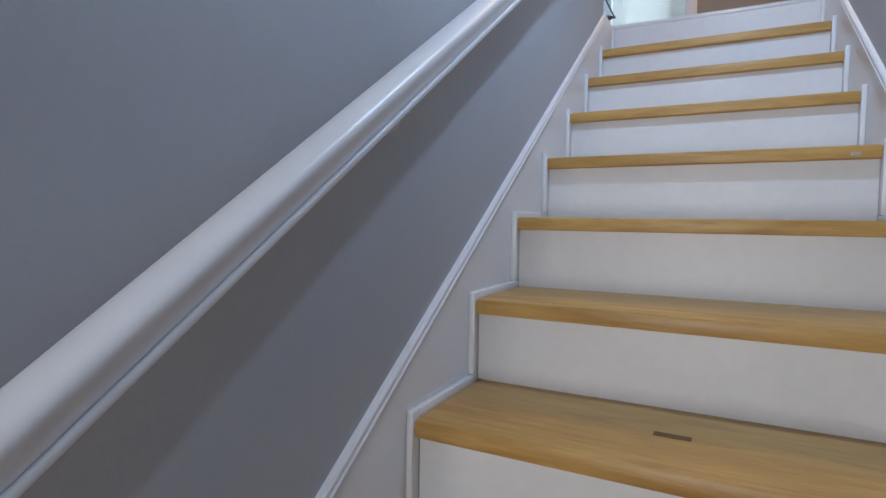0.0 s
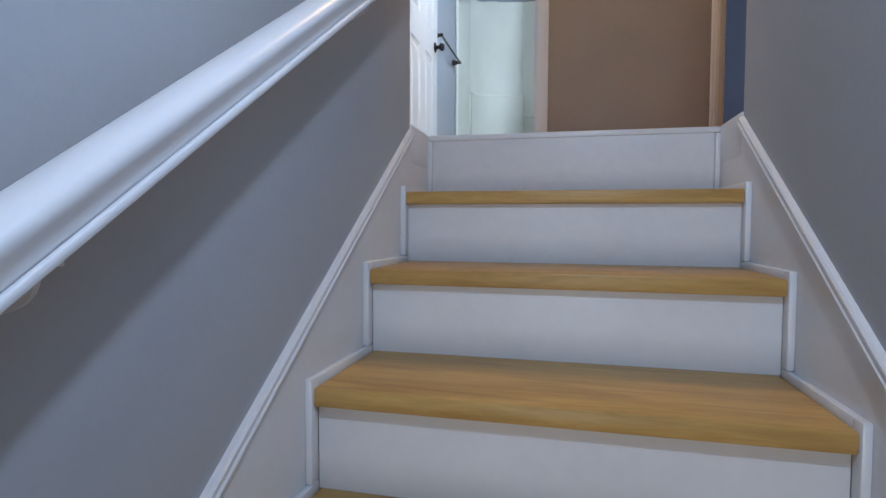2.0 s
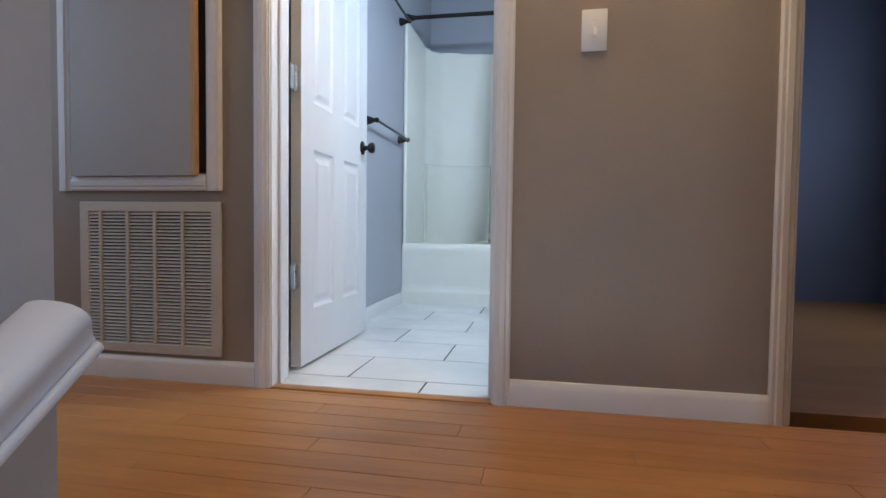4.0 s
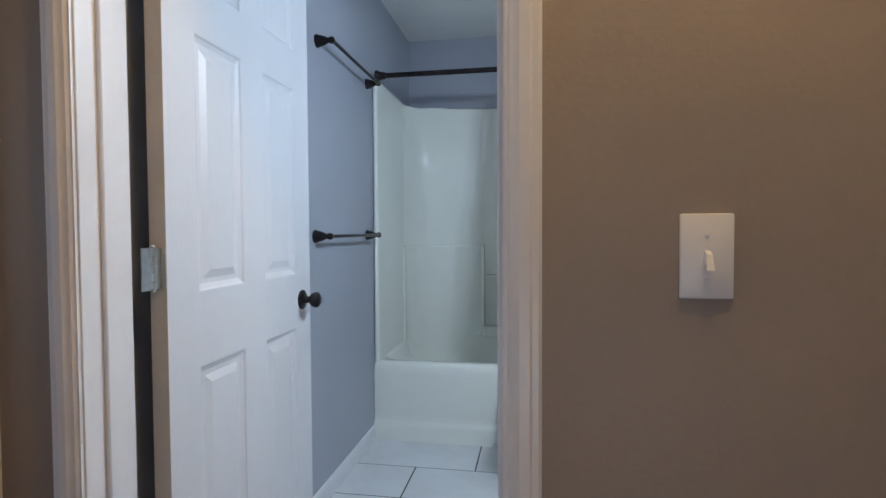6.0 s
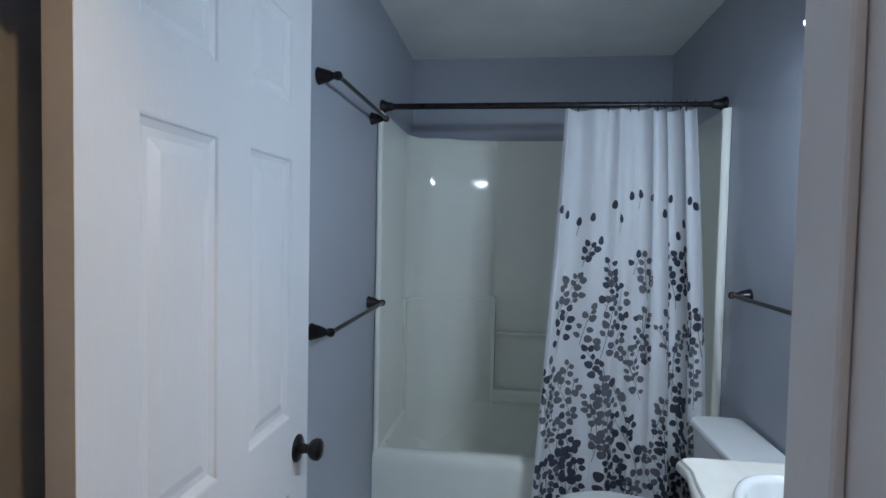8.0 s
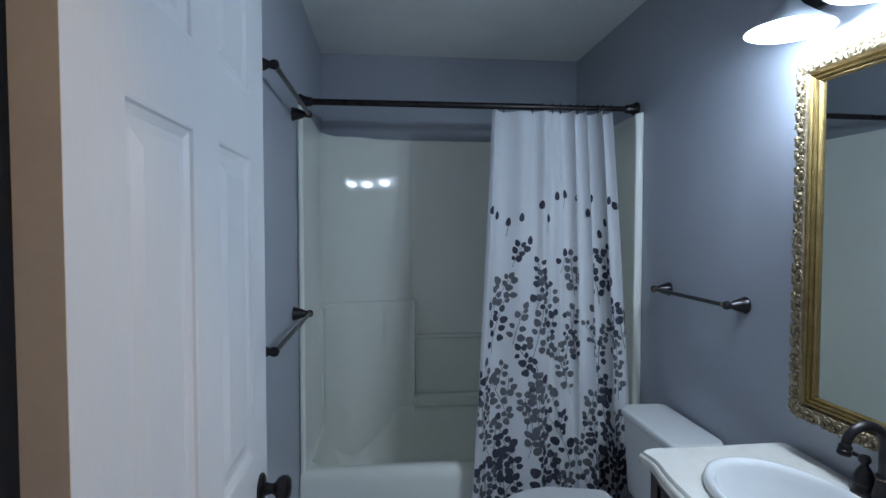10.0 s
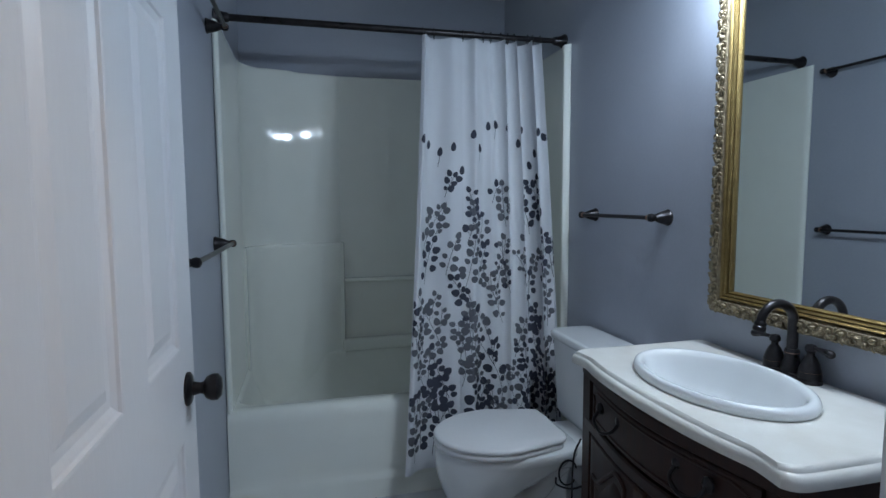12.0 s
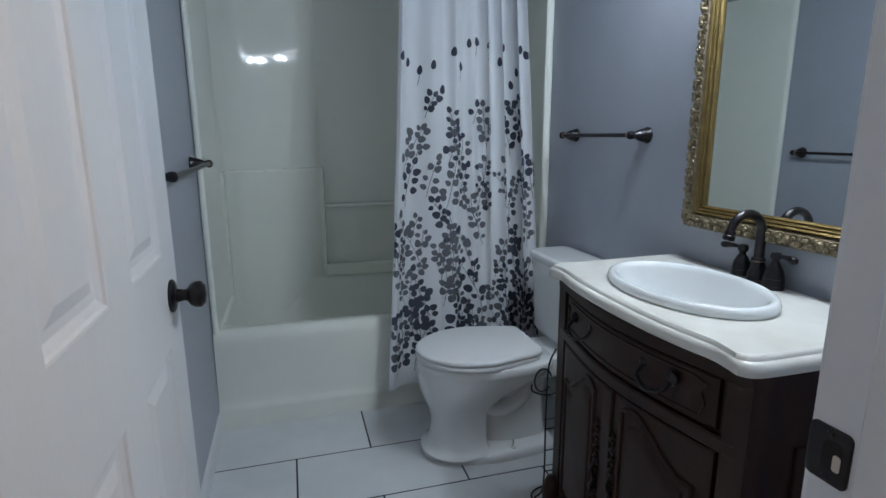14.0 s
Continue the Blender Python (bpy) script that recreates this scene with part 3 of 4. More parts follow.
prof = [(TY - 0.008, 0), (TY - 0.008, 0.078), (TY - 0.005, 0.090), (TY + 0.003, 0.101), (TY + 0.009, 0.116), (TY + 0.010, 0.14), (TY + 0.010, 0.36), (TY + 0.0115, 0.385), (TY + 0.017, 0.405), (TY + 0.027, 0.420),
        (TY + 0.040, RIM - 0.001), (TY + 0.052, RIM), (TY + 0.062, RIM), (TY + 0.062, 0.0)]
part("apron", loft([[Vector((x, p, q)) for p, q in prof] for x in (x0, x1)]), FIBERGLASS, tub, sharp=50)
rings = [rrect(x0, x1, TY + 0.0602, YB - 0.003, 0.002, RIM), rrect(XL + 0.026, XR - 0.026, TY + 0.082, YB - 0.055, 0.10, RIM)]
for inset, z in ((0.002, RIM - 0.002), (0.006, RIM - 0.008), (0.010, RIM - 0.022), (0.018, 0.34), (0.040, 0.24), (0.066, 0.16), (0.095, 0.115), (0.14, 0.09), (0.20, 0.080)):
    rings.append(rrect(XL + 0.026 + inset * 1.3, XR - 0.026 - inset, TY + 0.082 + inset * 0.8, YB - 0.055 - inset, 0.10, z))
part("basin", loft(rings, cap0=False), FIBERGLASS, tub, sharp=60)
part("drain", lathe([(0, 0), (0.03, 0), (0.028, 0.003), (0, 0.004)], (XR - 0.28, 2.48, 0.076), seg=18), BRONZE, tub, "dark bronze tub drain")

surround = thing("shower_surround", (-0.06, TY, RIM), "glossy off-white fiberglass shower surround with moulded ledges", "shower surround")


def fillet(cx, cy, r, a0, a1, n=8):
    return [(cx + r * math.cos(radians(a0 + (a1 - a0) * k / n)), cy + r * math.sin(radians(a0 + (a1 - a0) * k / n))) for k in range(n + 1)]


sx0, sx1, sy = XL + 0.022, XR - 0.022, YB - 0.045
plan = [(XL + 0.002, TY + 0.030), (XL + 0.006, TY + 0.024), (XL + 0.014, TY + 0.023), (XL + 0.021, TY + 0.029), (XL + 0.023, TY + 0.050), (sx0, TY + 0.075)]
plan += fillet(-0.6108, sy - 0.2485, 0.19, 180, 105, 12)
yy = sy - 0.065
for k in range(1, 8):                      # a broad hollow between the corner and the step
    yy += 0.05 * math.tan(radians(14.9 - 0.42 * k))
    plan.append((-0.66 + 0.05 * k, yy))
hollow = plan[6:]
plan += [(-0.302, sy + 0.026), (-0.296, sy + 0.027), (-0.288, sy + 0.022)]
plan += fillet(sx1 - 0.07, sy + 0.022 - 0.07, 0.07, 90, 0)
plan += [(sx1, TY + 0.075), (XR - 0.036, TY + 0.058), (XR - 0.036, TY + 0.032), (XR - 0.024, TY + 0.022), (XR - 0.010, TY + 0.022), (XR - 0.002, TY + 0.030)]
back = []
for p, q in plan:
    if q > TY + 0.08:
        near_l, near_r = p < XL + 0.15, p > XR - 0.08
        back.append((XL + 0.002 if near_l and q < sy - 0.03 else XR - 0.002 if near_r and q < sy - 0.02 else p, q if q < sy - 0.03 else YB - 0.002))
    else:
        back.append((XL + 0.002 if p < 0 else XR - 0.002, q))
top = 1.992
wall_rings = [[Vector((p, q, z)) for p, q in plan] for z in (RIM - 0.004, RIM + 0.03, top - 0.04, top - 0.012)]
wall_rings.append([Vector((p * 0.9 + a * 0.1, q * 0.9 + b * 0.1, top - 0.003)) for (p, q), (a, b) in zip(plan, back)])
wall_rings.append([Vector((p * 0.6 + a * 0.4, q * 0.6 + b * 0.4, top)) for (p, q), (a, b) in zip(plan, back)])
wall_rings.append([Vector((a, b, top)) for a, b in back])
part("wall_panel", loft(wall_rings, closed=False), FIBERGLASS, surround, sharp=50)
rings = []
for out, z in ((0.016, 0.15), (0.016, 1.040), (0.0145, 1.050), (0.010, 1.056), (0.004, 1.058)):
    front = []
    for p, q in hollow:
        d = Vector((-0.22 - p, 2.30 - q)).normalized()
        front.append(Vector((p + d.x * out, q + d.y * out, z)))
    rings.append(front + [Vector((-0.296 + out * 0.4, sy - 0.006 - out, z)), Vector((-0.290 + out * 0.4, sy - out * 0.3, z)), Vector((-0.290, YB - 0.003, z)), Vector((XL + 0.003, YB - 0.003, z)), Vector((XL + 0.003, hollow[0][1], z))])
part("corner_ledge", loft(rings), FIBERGLASS, surround, sharp=40, flat=True)
part("soap_ledge", box(-0.286, sx1 + 0.01, sy - 0.012, sy + 0.03, 0.828, 0.850, 0.009, seg=3), FIBERGLASS, surround, sharp=50, flat=True)
part("lower_ledge", box(-0.30, sx1 + 0.01, sy - 0.035, sy + 0.03, RIM - 0.003, 0.500, 0.02, seg=3), FIBERGLASS, surround, sharp=50, flat=True)

# ---- shower rod and curtain ----
RODY, RODZ = 2.132, 2.023
rod = thing("shower_rod", (0, RODY, RODZ), "dark bronze tension shower rod between the walls", "shower rod")
part("tube", tube([(XL + 0.02, RODY, RODZ), (0.25, RODY, RODZ)], 0.0145, 16), BRONZE, rod)
part("inner_tube", tube([(0.25, RODY, RODZ), (XR - 0.02, RODY, RODZ)], 0.012, 16), BRONZE, rod)
END = [(0, 0), (0.031, 0), (0.033, 0.006), (0.030, 0.014), (0.024, 0.024), (0.021, 0.036), (0.019, 0.052), (0.016, 0.058), (0, 0.058)]
part("end_cap", lathe(END, (XL, RODY, RODZ), (1, 0, 0), 24), BRONZE, rod)
part("end_cap", lathe(END, (XR, RODY, RODZ), (-1, 0, 0), 24), BRONZE, rod)

CT, CB = 2.000, 0.128
NU = 300
us = np.linspace(0, 1, NU)
pleat = np.where(us < 0.10, 0.05 + us * 6, np.where(us < 0.34, 0.65 + (us - 0.10) * 3.4, 1.466 + (us - 0.34) * 9.2))
fold = np.sin(2 * np.pi * pleat) * (0.55 + 0.45 * np.sin(us * 9.0 + 0.6)) + 0.35 * np.sin(2 * np.pi * pleat * 0.47 + 1.1)
fold2 = np.sin(2 * np.pi * pleat * 0.62 + 0.9) + 0.5 * np.sin(us * 17 + 2.0)


def cloth(u, z):
    """A point of the hanging cloth: u across, z up."""
    v = max(0.0, (CT - z) / (CT - CB))
    xl = 0.012 - 0.127 * v ** 1.1
    xr = 0.592 + 0.055 * v ** 0.8
    f = np.interp(u, us, fold) * (1 - 0.55 * v) + np.interp(u, us, fold2) * 0.55 * v
    side = np.interp(u, us, np.gradient(fold, us)) * 0.00022
    amp = (0.032 if u < 0.33 else 0.054) - 0.004 * v
    return Vector((xl + (xr - xl) * u + side, RODY - 0.006 - 0.172 * v - 0.012 * math.sin(v * 3) - amp * f * 0.8, z))


curtain = thing("shower_curtain", (0.28, 2.06, CB), "white shower curtain with a grey leaf print, drawn to one side", "shower curtain")
zs = np.linspace(CT, CB, 60)
sheet = bmesh.new()
grid = [[sheet.verts.new(cloth(u, z)) for u in us] for z in zs]
for a, b in zip(grid, grid[1:]):
    for i in range(NU - 1):
        sheet.faces.new((a[i], a[i + 1], b[i + 1], b[i]))
part("cloth", sheet, CLOTH, curtain, sharp=180)
hem = bmesh.new()
ha = [hem.verts.new(cloth(u, CT + 0.001) + Vector((0, -0.0022, 0))) for u in us]
hb = [hem.verts.new(cloth(u, CT - 0.038) + Vector((0, -0.0022, 0))) for u in us]
for i in range(NU - 1):
    hem.faces.new((ha[i], ha[i + 1], hb[i + 1], hb[i]))
part("hem", hem, CLOTH, curtain, sharp=180)
mid = [cloth(u, 0.9) for u in us]
arc = np.concatenate([[0], np.cumsum([(b - a).length for a, b in zip(mid, mid[1:])])])
SPAN = float(arc[-1])


def on_cloth(s, z):
    u = float(np.interp(min(max(s, 0.004), SPAN - 0.004), arc, us))
    z = min(max(z, CB + 0.03), CT - 0.02)
    p, q = cloth(u, z), cloth(min(1, u + 0.004), z)
    d = q - p
    nrm = Vector((d.y, -d.x, 0))
    return p + (nrm.normalized() if nrm.length > 1e-9 else Vector((0, -1, 0))) * 0.0022


LAID = []


def print_leaf(bm, s, z, length, width, ang, tip=0.25):
    if any((s - a) ** 2 + (z - b) ** 2 < (0.32 * (length + c)) ** 2 for a, b, c in LAID):
        return
    LAID.append((s, z, length))
    ca, sa = math.cos(ang), math.sin(ang)
    ring = []
    for k in range(14):
        a = 2 * math.pi * k / 14
        lx = length / 2 * math.cos(a)
        wy = width / 2 * math.sin(a) * (1 - tip * math.cos(a))
        ring.append((s + lx * ca - wy * sa, z + lx * sa + wy * ca))
    inner = [(s + (p - s) * 0.5, z + (q - z) * 0.5) for p, q in ring]
    r0, r1 = [bm.verts.new(on_cloth(*p)) for p in ring], [bm.verts.new(on_cloth(*p)) for p in inner]
    c = bm.verts.new(on_cloth(s, z))
    for k in range(14):
        j = (k + 1) % 14
        bm.faces.new((r0[k], r0[j], r1[j], r1[k]))
        bm.faces.new((r1[k], r1[j], c))


def print_stem(bm, pts, w=0.0024):
    a = [(bm.verts.new(on_cloth(s - w / 2, z)), bm.verts.new(on_cloth(s + w / 2, z))) for s, z in pts]
    for (p, q), (r, t) in zip(a, a[1:]):
        bm.faces.new((p, q, t, r))


def sprig(bm, rng, s, z, tall, size, fork=True):
    """An upright branching stem with round leaves, thickest at its middle."""
    lean, bend = rng.uniform(-0.45, 0.45), rng.uniform(-0.9, 0.9)
    count = max(3, round(tall / (size * 0.92)))
    step, a = tall / count, math.pi / 2 + lean
    p, pts = (s, z), []
    for k in range(count + 1):
        pts.append((p[0], p[1], a))
        p = (p[0] + math.cos(a) * step, p[1] + math.sin(a) * step)
        a += bend / count
    print_stem(bm, [(q[0], q[1]) for q in pts])
    for k, q in enumerate(pts[1:-1]):
        for side in (-1, 1):
            if rng.random() < 0.93:
                sz = size * rng.uniform(0.62, 1.18)
                ang = q[2] + side * rng.uniform(0.35, 1.5)
                off = sz * rng.uniform(0.6, 1.15)
                end = (q[0] + math.cos(ang) * off, q[1] + math.sin(ang) * off)
                print_stem(bm, [(q[0], q[1]), end], 0.0013)
                print_leaf(bm, end[0], end[1], sz, sz * rng.uniform(0.72, 0.96), ang)
        if fork and tall > 0.22 and k in (1, 3) and rng.random() < 0.6:
            sprig(bm, rng, q[0], q[1], tall * 0.42, size * 0.88, False)
    print_leaf(bm, pts[-1][0], pts[-1][1], size * 0.9, size * 0.72, pts[-1][2])


rng = random.Random(23)
dark, grey = bmesh.new(), bmesh.new()
for gap, low, high, t0, t1, s0, s1, share in (
        (0.050, 0.165, 0.24, 0.20, 0.32, 0.034, 0.042, 0.88), (0.056, 0.34, 0.54, 0.18, 0.32, 0.033, 0.040, 0.72),
        (0.076, 0.58, 0.76, 0.18, 0.30, 0.032, 0.039, 0.45), (0.092, 0.80, 0.98, 0.16, 0.28, 0.032, 0.038, 0.35),
        (0.115, 1.02, 1.20, 0.14, 0.24, 0.032, 0.038, 0.40), (0.26, 1.24, 1.34, 0.08, 0.14, 0.028, 0.032, 0.8)):
    shift = rng.uniform(0.2, 0.8)
    for i in range(int(SPAN / gap)):
        s = gap * (i + shift) + rng.uniform(-0.25, 0.25) * gap
        sprig(dark if rng.random() < share else grey, rng, s, rng.uniform(low, high), rng.uniform(t0, t1), rng.uniform(s0, s1))
for i in range(17):                                # single leaves drifting above
    s, z = (i + rng.uniform(0.1, 0.9)) / 17 * SPAN, rng.uniform(1.42, 1.68)
    tilt = math.pi / 2 + rng.uniform(-0.4, 0.4)
    print_leaf(dark, s, z, 0.040, 0.025, tilt)
    if rng.random() < 0.35:
        print_stem(dark, [(s, z - 0.015), (s - 0.004, z - 0.04), (s - 0.010, z - 0.065)])
LEAF_GREY = material("grey_leaf_print", (0.15, 0.155, 0.175), 0.8, scale=3.2, fine=9, bump=0.0, mix=(0.075, 0.077, 0.09))
part("leaf_print", dark, LEAF_INK, curtain, "charcoal printed leaf sprigs", kind="stuff", sharp=180)
part("pale_leaf_print", grey, LEAF_GREY, curtain, "grey printed leaf sprigs", kind="stuff", sharp=180)
for i in range(12):
    u = (0.02, 0.115, 0.34, 0.42, 0.50, 0.565, 0.63, 0.70, 0.77, 0.84, 0.91, 0.98)[i]
    p = cloth(u, CT - 0.008)
    c = Vector((p.x, RODY, RODZ - 0.006))
    pts = [c + Vector((0.004 * math.sin(a), 0.021 * math.sin(a), 0.024 * math.cos(a))) for a in np.linspace(0, 2 * math.pi, 17)]
    part("ring", tube(pts, 0.0018, 6), BRONZE, curtain)

# ---- towel bars ----
POST = [(0, 0), (0.027, 0), (0.028, 0.004), (0.025, 0.009), (0.022, 0.022), (0.017, 0.038), (0.012, 0.048), (0.0105, 0.053), (0.0135, 0.058), (0.0145, 0.066), (0.0125, 0.074), (0.006, 0.078), (0, 0.079)]


def towel_bar(x, s, y0, y1, z, label):
    b = thing("towel_bar", (x, (y0 + y1) / 2, z), label, "towel bar", "bronze towel bars")
    for y in (y0, y1):
        part("post", lathe(POST, (x, y, z), (s, 0, 0), 24), BRONZE, b)
    part("bar", tube([(x + s * 0.066, y0, z), (x + s * 0.066, y1, z)], 0.0075, 14), BRONZE, b)
    for y, d in ((y0, 1), (y1, -1)):
        part("collar", lathe([(0.0078, 0), (0.0105, 0.002), (0.0105, 0.007), (0.0078, 0.010)], (x + s * 0.066, y + d * 0.010, z), (0, d, 0), 14), COPPER, b, "worn copper collar")


towel_bar(XL, 1, 1.300, 1.955, 1.932, "dark bronze towel bar high on the blue grey wall")
towel_bar(XL, 1, 1.258, 1.940, 1.132, "dark bronze towel bar at waist height on the blue grey wall")
towel_bar(XR, -1, 1.350, 1.822, 1.228, "dark bronze towel bar above the toilet")

# ---- toilet ----
TC = 1.622


def egg(x0, x1, hw, z, n=48, blunt=5.0, back=0.10):
    """An oval that is blunt at the wall end (x1)."""
    out = []
    xm = x0 + (x1 - x0) * 0.55
    for k in range(n):
        a = 2 * math.pi * k / n
        c, s = math.cos(a), math.sin(a)
        e = 2.0 / (2.0 if c < 0 else blunt)
        x = xm + ((xm - x0) if c < 0 else (x1 - xm)) * math.copysign(abs(c) ** e, c)
        taper = 1.0 if c < 0 else 1 - back * (x - xm) / (x1 - xm)
        out.append(Vector((x, TC + hw * taper * math.copysign(abs(s) ** e, s), z)))
    return out


toilet = thing("toilet", (0.25, TC, 0), "white porcelain toilet with closed lid beside the tub", "toilet")
bowl = [(-0.034, 0.222, 0.148, 0.030, 9), (-0.020, 0.216, 0.136, 0.040, 9), (-0.006, 0.210, 0.125, 0.056, 9), (0.002, 0.206, 0.119, 0.085, 9), (0.006, 0.205, 0.115, 0.13, 9), (0.003, 0.206, 0.115, 0.165, 8), (-0.008, 0.214, 0.123, 0.200, 7),
        (-0.023, 0.245, 0.140, 0.235, 6), (-0.035, 0.300, 0.157, 0.270, 5), (-0.042, 0.370, 0.170, 0.305, 5), (-0.045, 0.430, 0.179, 0.335, 5), (-0.046, 0.462, 0.184, 0.360, 5), (-0.047, 0.47, 0.186, 0.364, 5), (-0.047, 0.47, 0.186, 0.382, 5), (-0.043, 0.47, 0.182, 0.391, 5), (-0.038, 0.468, 0.178, 0.394, 5)]
part("bowl", loft([egg(a, b, w, z, blunt=q) for a, b, w, z, q in bowl]), PORCELAIN, toilet, sharp=60)
foot = [egg(-0.030, 0.50, 0.150, 0.0), egg(-0.033, 0.502, 0.153, 0.016), egg(-0.028, 0.50, 0.149, 0.026), egg(-0.014, 0.49, 0.132, 0.036), egg(0.0, 0.48, 0.115, 0.042)]
part("foot", loft(foot), PORCELAIN, toilet, sharp=60)
part("rear_column", loft([egg(0.18, 0.48, 0.078, 0.03), egg(0.18, 0.47, 0.068, 0.10), egg(0.18, 0.46, 0.072, 0.20), egg(0.15, 0.47, 0.10, 0.30)]), PORCELAIN, toilet, sharp=60)
part("shelf", box(0.36, 0.68, TC - 0.115, TC + 0.115, 0.30, 0.392, 0.02, seg=3), PORCELAIN, toilet)
for s in (-1, 1):
    trap = smooth_curve([(0.19, TC + s * 0.070, 0.215), (0.26, TC + s * 0.078, 0.190), (0.33, TC + s * 0.078, 0.215), (0.385, TC + s * 0.072, 0.275), (0.43, TC + s * 0.064, 0.30)], 6)
    part("trapway", tube(trap, 0.034, 16), PORCELAIN, toilet, sharp=70)
    bolt = lathe([(0, 0), (0.012, 0), (0.012, 0.004), (0.006, 0.006), (0.0035, 0.008), (0.0035, 0.034), (0, 0.035)], (0.305, TC + s * 0.118, 0.036), seg=12)
    part("bolt", bolt, CHROME, toilet, "exposed steel floor bolt")
part("seat", loft([egg(-0.044, 0.405, 0.186, 0.396, blunt=14.0, back=0.26), egg(-0.048, 0.405, 0.190, 0.401, blunt=14.0, back=0.26), egg(-0.048, 0.405, 0.190, 0.411, blunt=14.0, back=0.26), egg(-0.044, 0.405, 0.186, 0.4155, blunt=14.0, back=0.26)]), PLASTIC, toilet, sharp=50)
part("lid", loft([egg(-0.046, 0.415, 0.188, 0.419, blunt=14.0, back=0.26), egg(-0.050, 0.415, 0.192, 0.423, blunt=14.0, back=0.26), egg(-0.050, 0.415, 0.192, 0.432, blunt=14.0, back=0.26), egg(-0.045, 0.412, 0.187, 0.437, blunt=14.0, back=0.26), egg(-0.036, 0.406, 0.178, 0.439, blunt=14.0, back=0.26)]), PLASTIC, toilet, sharp=50)
for s in (-1, 1):
    part("hinge", tube([(0.418, TC + s * 0.075 - 0.022, 0.418), (0.418, TC + s * 0.075 + 0.022, 0.418)], 0.012, 12), PLASTIC, toilet)
tank = part("tank", loft([rrect(0.535, 0.680, TC - 0.180, TC + 0.180, 0.03, 0.392), rrect(0.520, 0.682, TC - 0.195, TC + 0.195, 0.03, 0.42), rrect(0.506, 0.684, TC - 0.207, TC + 0.207, 0.03, 0.715)]), PORCELAIN, toilet, sharp=50, flat=True)
part("tank_lid", loft([rrect(0.502, 0.686, TC - 0.212, TC + 0.212, 0.03, 0.716), rrect(0.497, 0.688, TC - 0.217, TC + 0.217, 0.032, 0.724), rrect(0.497, 0.688, TC - 0.217, TC + 0.217, 0.032, 0.742), rrect(0.507, 0.684, TC - 0.207, TC + 0.207, 0.03, 0.753)]), PORCELAIN, toilet, sharp=50, flat=True)

# ---- wire paper stand between toilet and vanity ----
wx, wy = 0.340, 1.245
stand = thing("paper_stand", (wx, wy, 0), "black wire toilet paper stand beside the vanity", "paper stand")
ring_pts = [(wx + 0.075 * math.cos(a), wy + 0.05 * math.sin(a), 0.004) for a in np.linspace(0, 2 * math.pi, 25)]
part("base_ring", tube(ring_pts, 0.003, 8), BLACK_WIRE, stand)
for dx in (-0.035, 0.035):
    pts = smooth_curve([(wx + dx * 1.9, wy, 0.004), (wx + dx, wy, 0.05), (wx + dx, wy, 0.30), (wx + dx * 0.9, wy, 0.48), (wx + dx * 0.2, wy, 0.545)], 6)
    part("upright", tube(pts, 0.003, 8), BLACK_WIRE, stand)
loop = [(wx - 0.05 + 0.03 * math.cos(a), wy, 0.44 + 0.04 * math.sin(a)) for a in np.linspace(0.3, 5.6, 22)]
part("hook", tube(loop, 0.003, 8), BLACK_WIRE, stand)
part("arm", tube(smooth_curve([(wx + 0.035, wy, 0.40), (wx - 0.03, wy, 0.385), (wx - 0.085, wy, 0.405), (wx - 0.09, wy, 0.43)], 6), 0.003, 8), BLACK_WIRE, stand)
for k in range(3):
    part("cross_wire", tube([(wx - 0.035, wy, 0.10 + 0.08 * k), (wx + 0.035, wy, 0.10 + 0.08 * k)], 0.0022, 8), BLACK_WIRE, stand)

# ---- vanity ----
VC, VH, VTOP = 0.794, 0.361, 0.822


def bow(y):
    return 0.289 - 0.050 * math.cos(math.pi / 2 * max(-1, min(1, (y - VC) / VH))) ** 1.3


def bowed(y0, y1, z0, z1, out, deep=0.018, bev=0.004, n=16):
    """A board bent to the cabinet's front."""
    rings = []
    for k in range(n + 1):
        y = y0 + (y1 - y0) * k / n
        e = bev if k in (0, n) else 0
        x = bow(y) - out
        rings.append([Vector((x + e, y, z0 + bev)), Vector((x + bev + e, y, z0)), Vector((x + deep, y, z0)), Vector((x + deep, y, z1)), Vector((x + bev + e, y, z1)), Vector((x + e, y, z1 - bev))])
    return loft(rings)


vanity = thing("vanity_cabinet", (0.43, VC, 0), "dark espresso bow-front vanity cabinet with carved doors", "cabinet")
ring_of = lambda z, g: [Vector((bow(VC + VH * (k / 20 - 1)) + g, VC + (VH - g) * (k / 20 - 1), z)) for k in range(41)] + [Vector((XR - 0.004, VC + VH - g, z)), Vector((XR - 0.004, VC - VH + g, z))]
part("carcass", loft([ring_of(0.075, 0.008), ring_of(VTOP - 0.002, 0.008)], cap1=False), ESPRESSO, vanity)
part("base_rail", bowed(VC - VH + 0.01, VC + VH - 0.01, 0.055, 0.125, 0.006, 0.04), ESPRESSO, vanity)
part("top_rail", bowed(VC - VH + 0.0075, VC + VH - 0.0075, 0.790, VTOP - 0.001, 0.010, 0.04), ESPRESSO, vanity)
part("waist_rail", bowed(VC - VH + 0.006, VC + VH - 0.006, 0.640, 0.672, 0.006, 0.03), ESPRESSO, vanity)
for y in (VC - VH + 0.004, VC + VH - 0.062):
    part("corner_post", bowed(y, y + 0.058, 0.0, 0.820, 0.004, 0.06, 0.010), ESPRESSO, vanity)
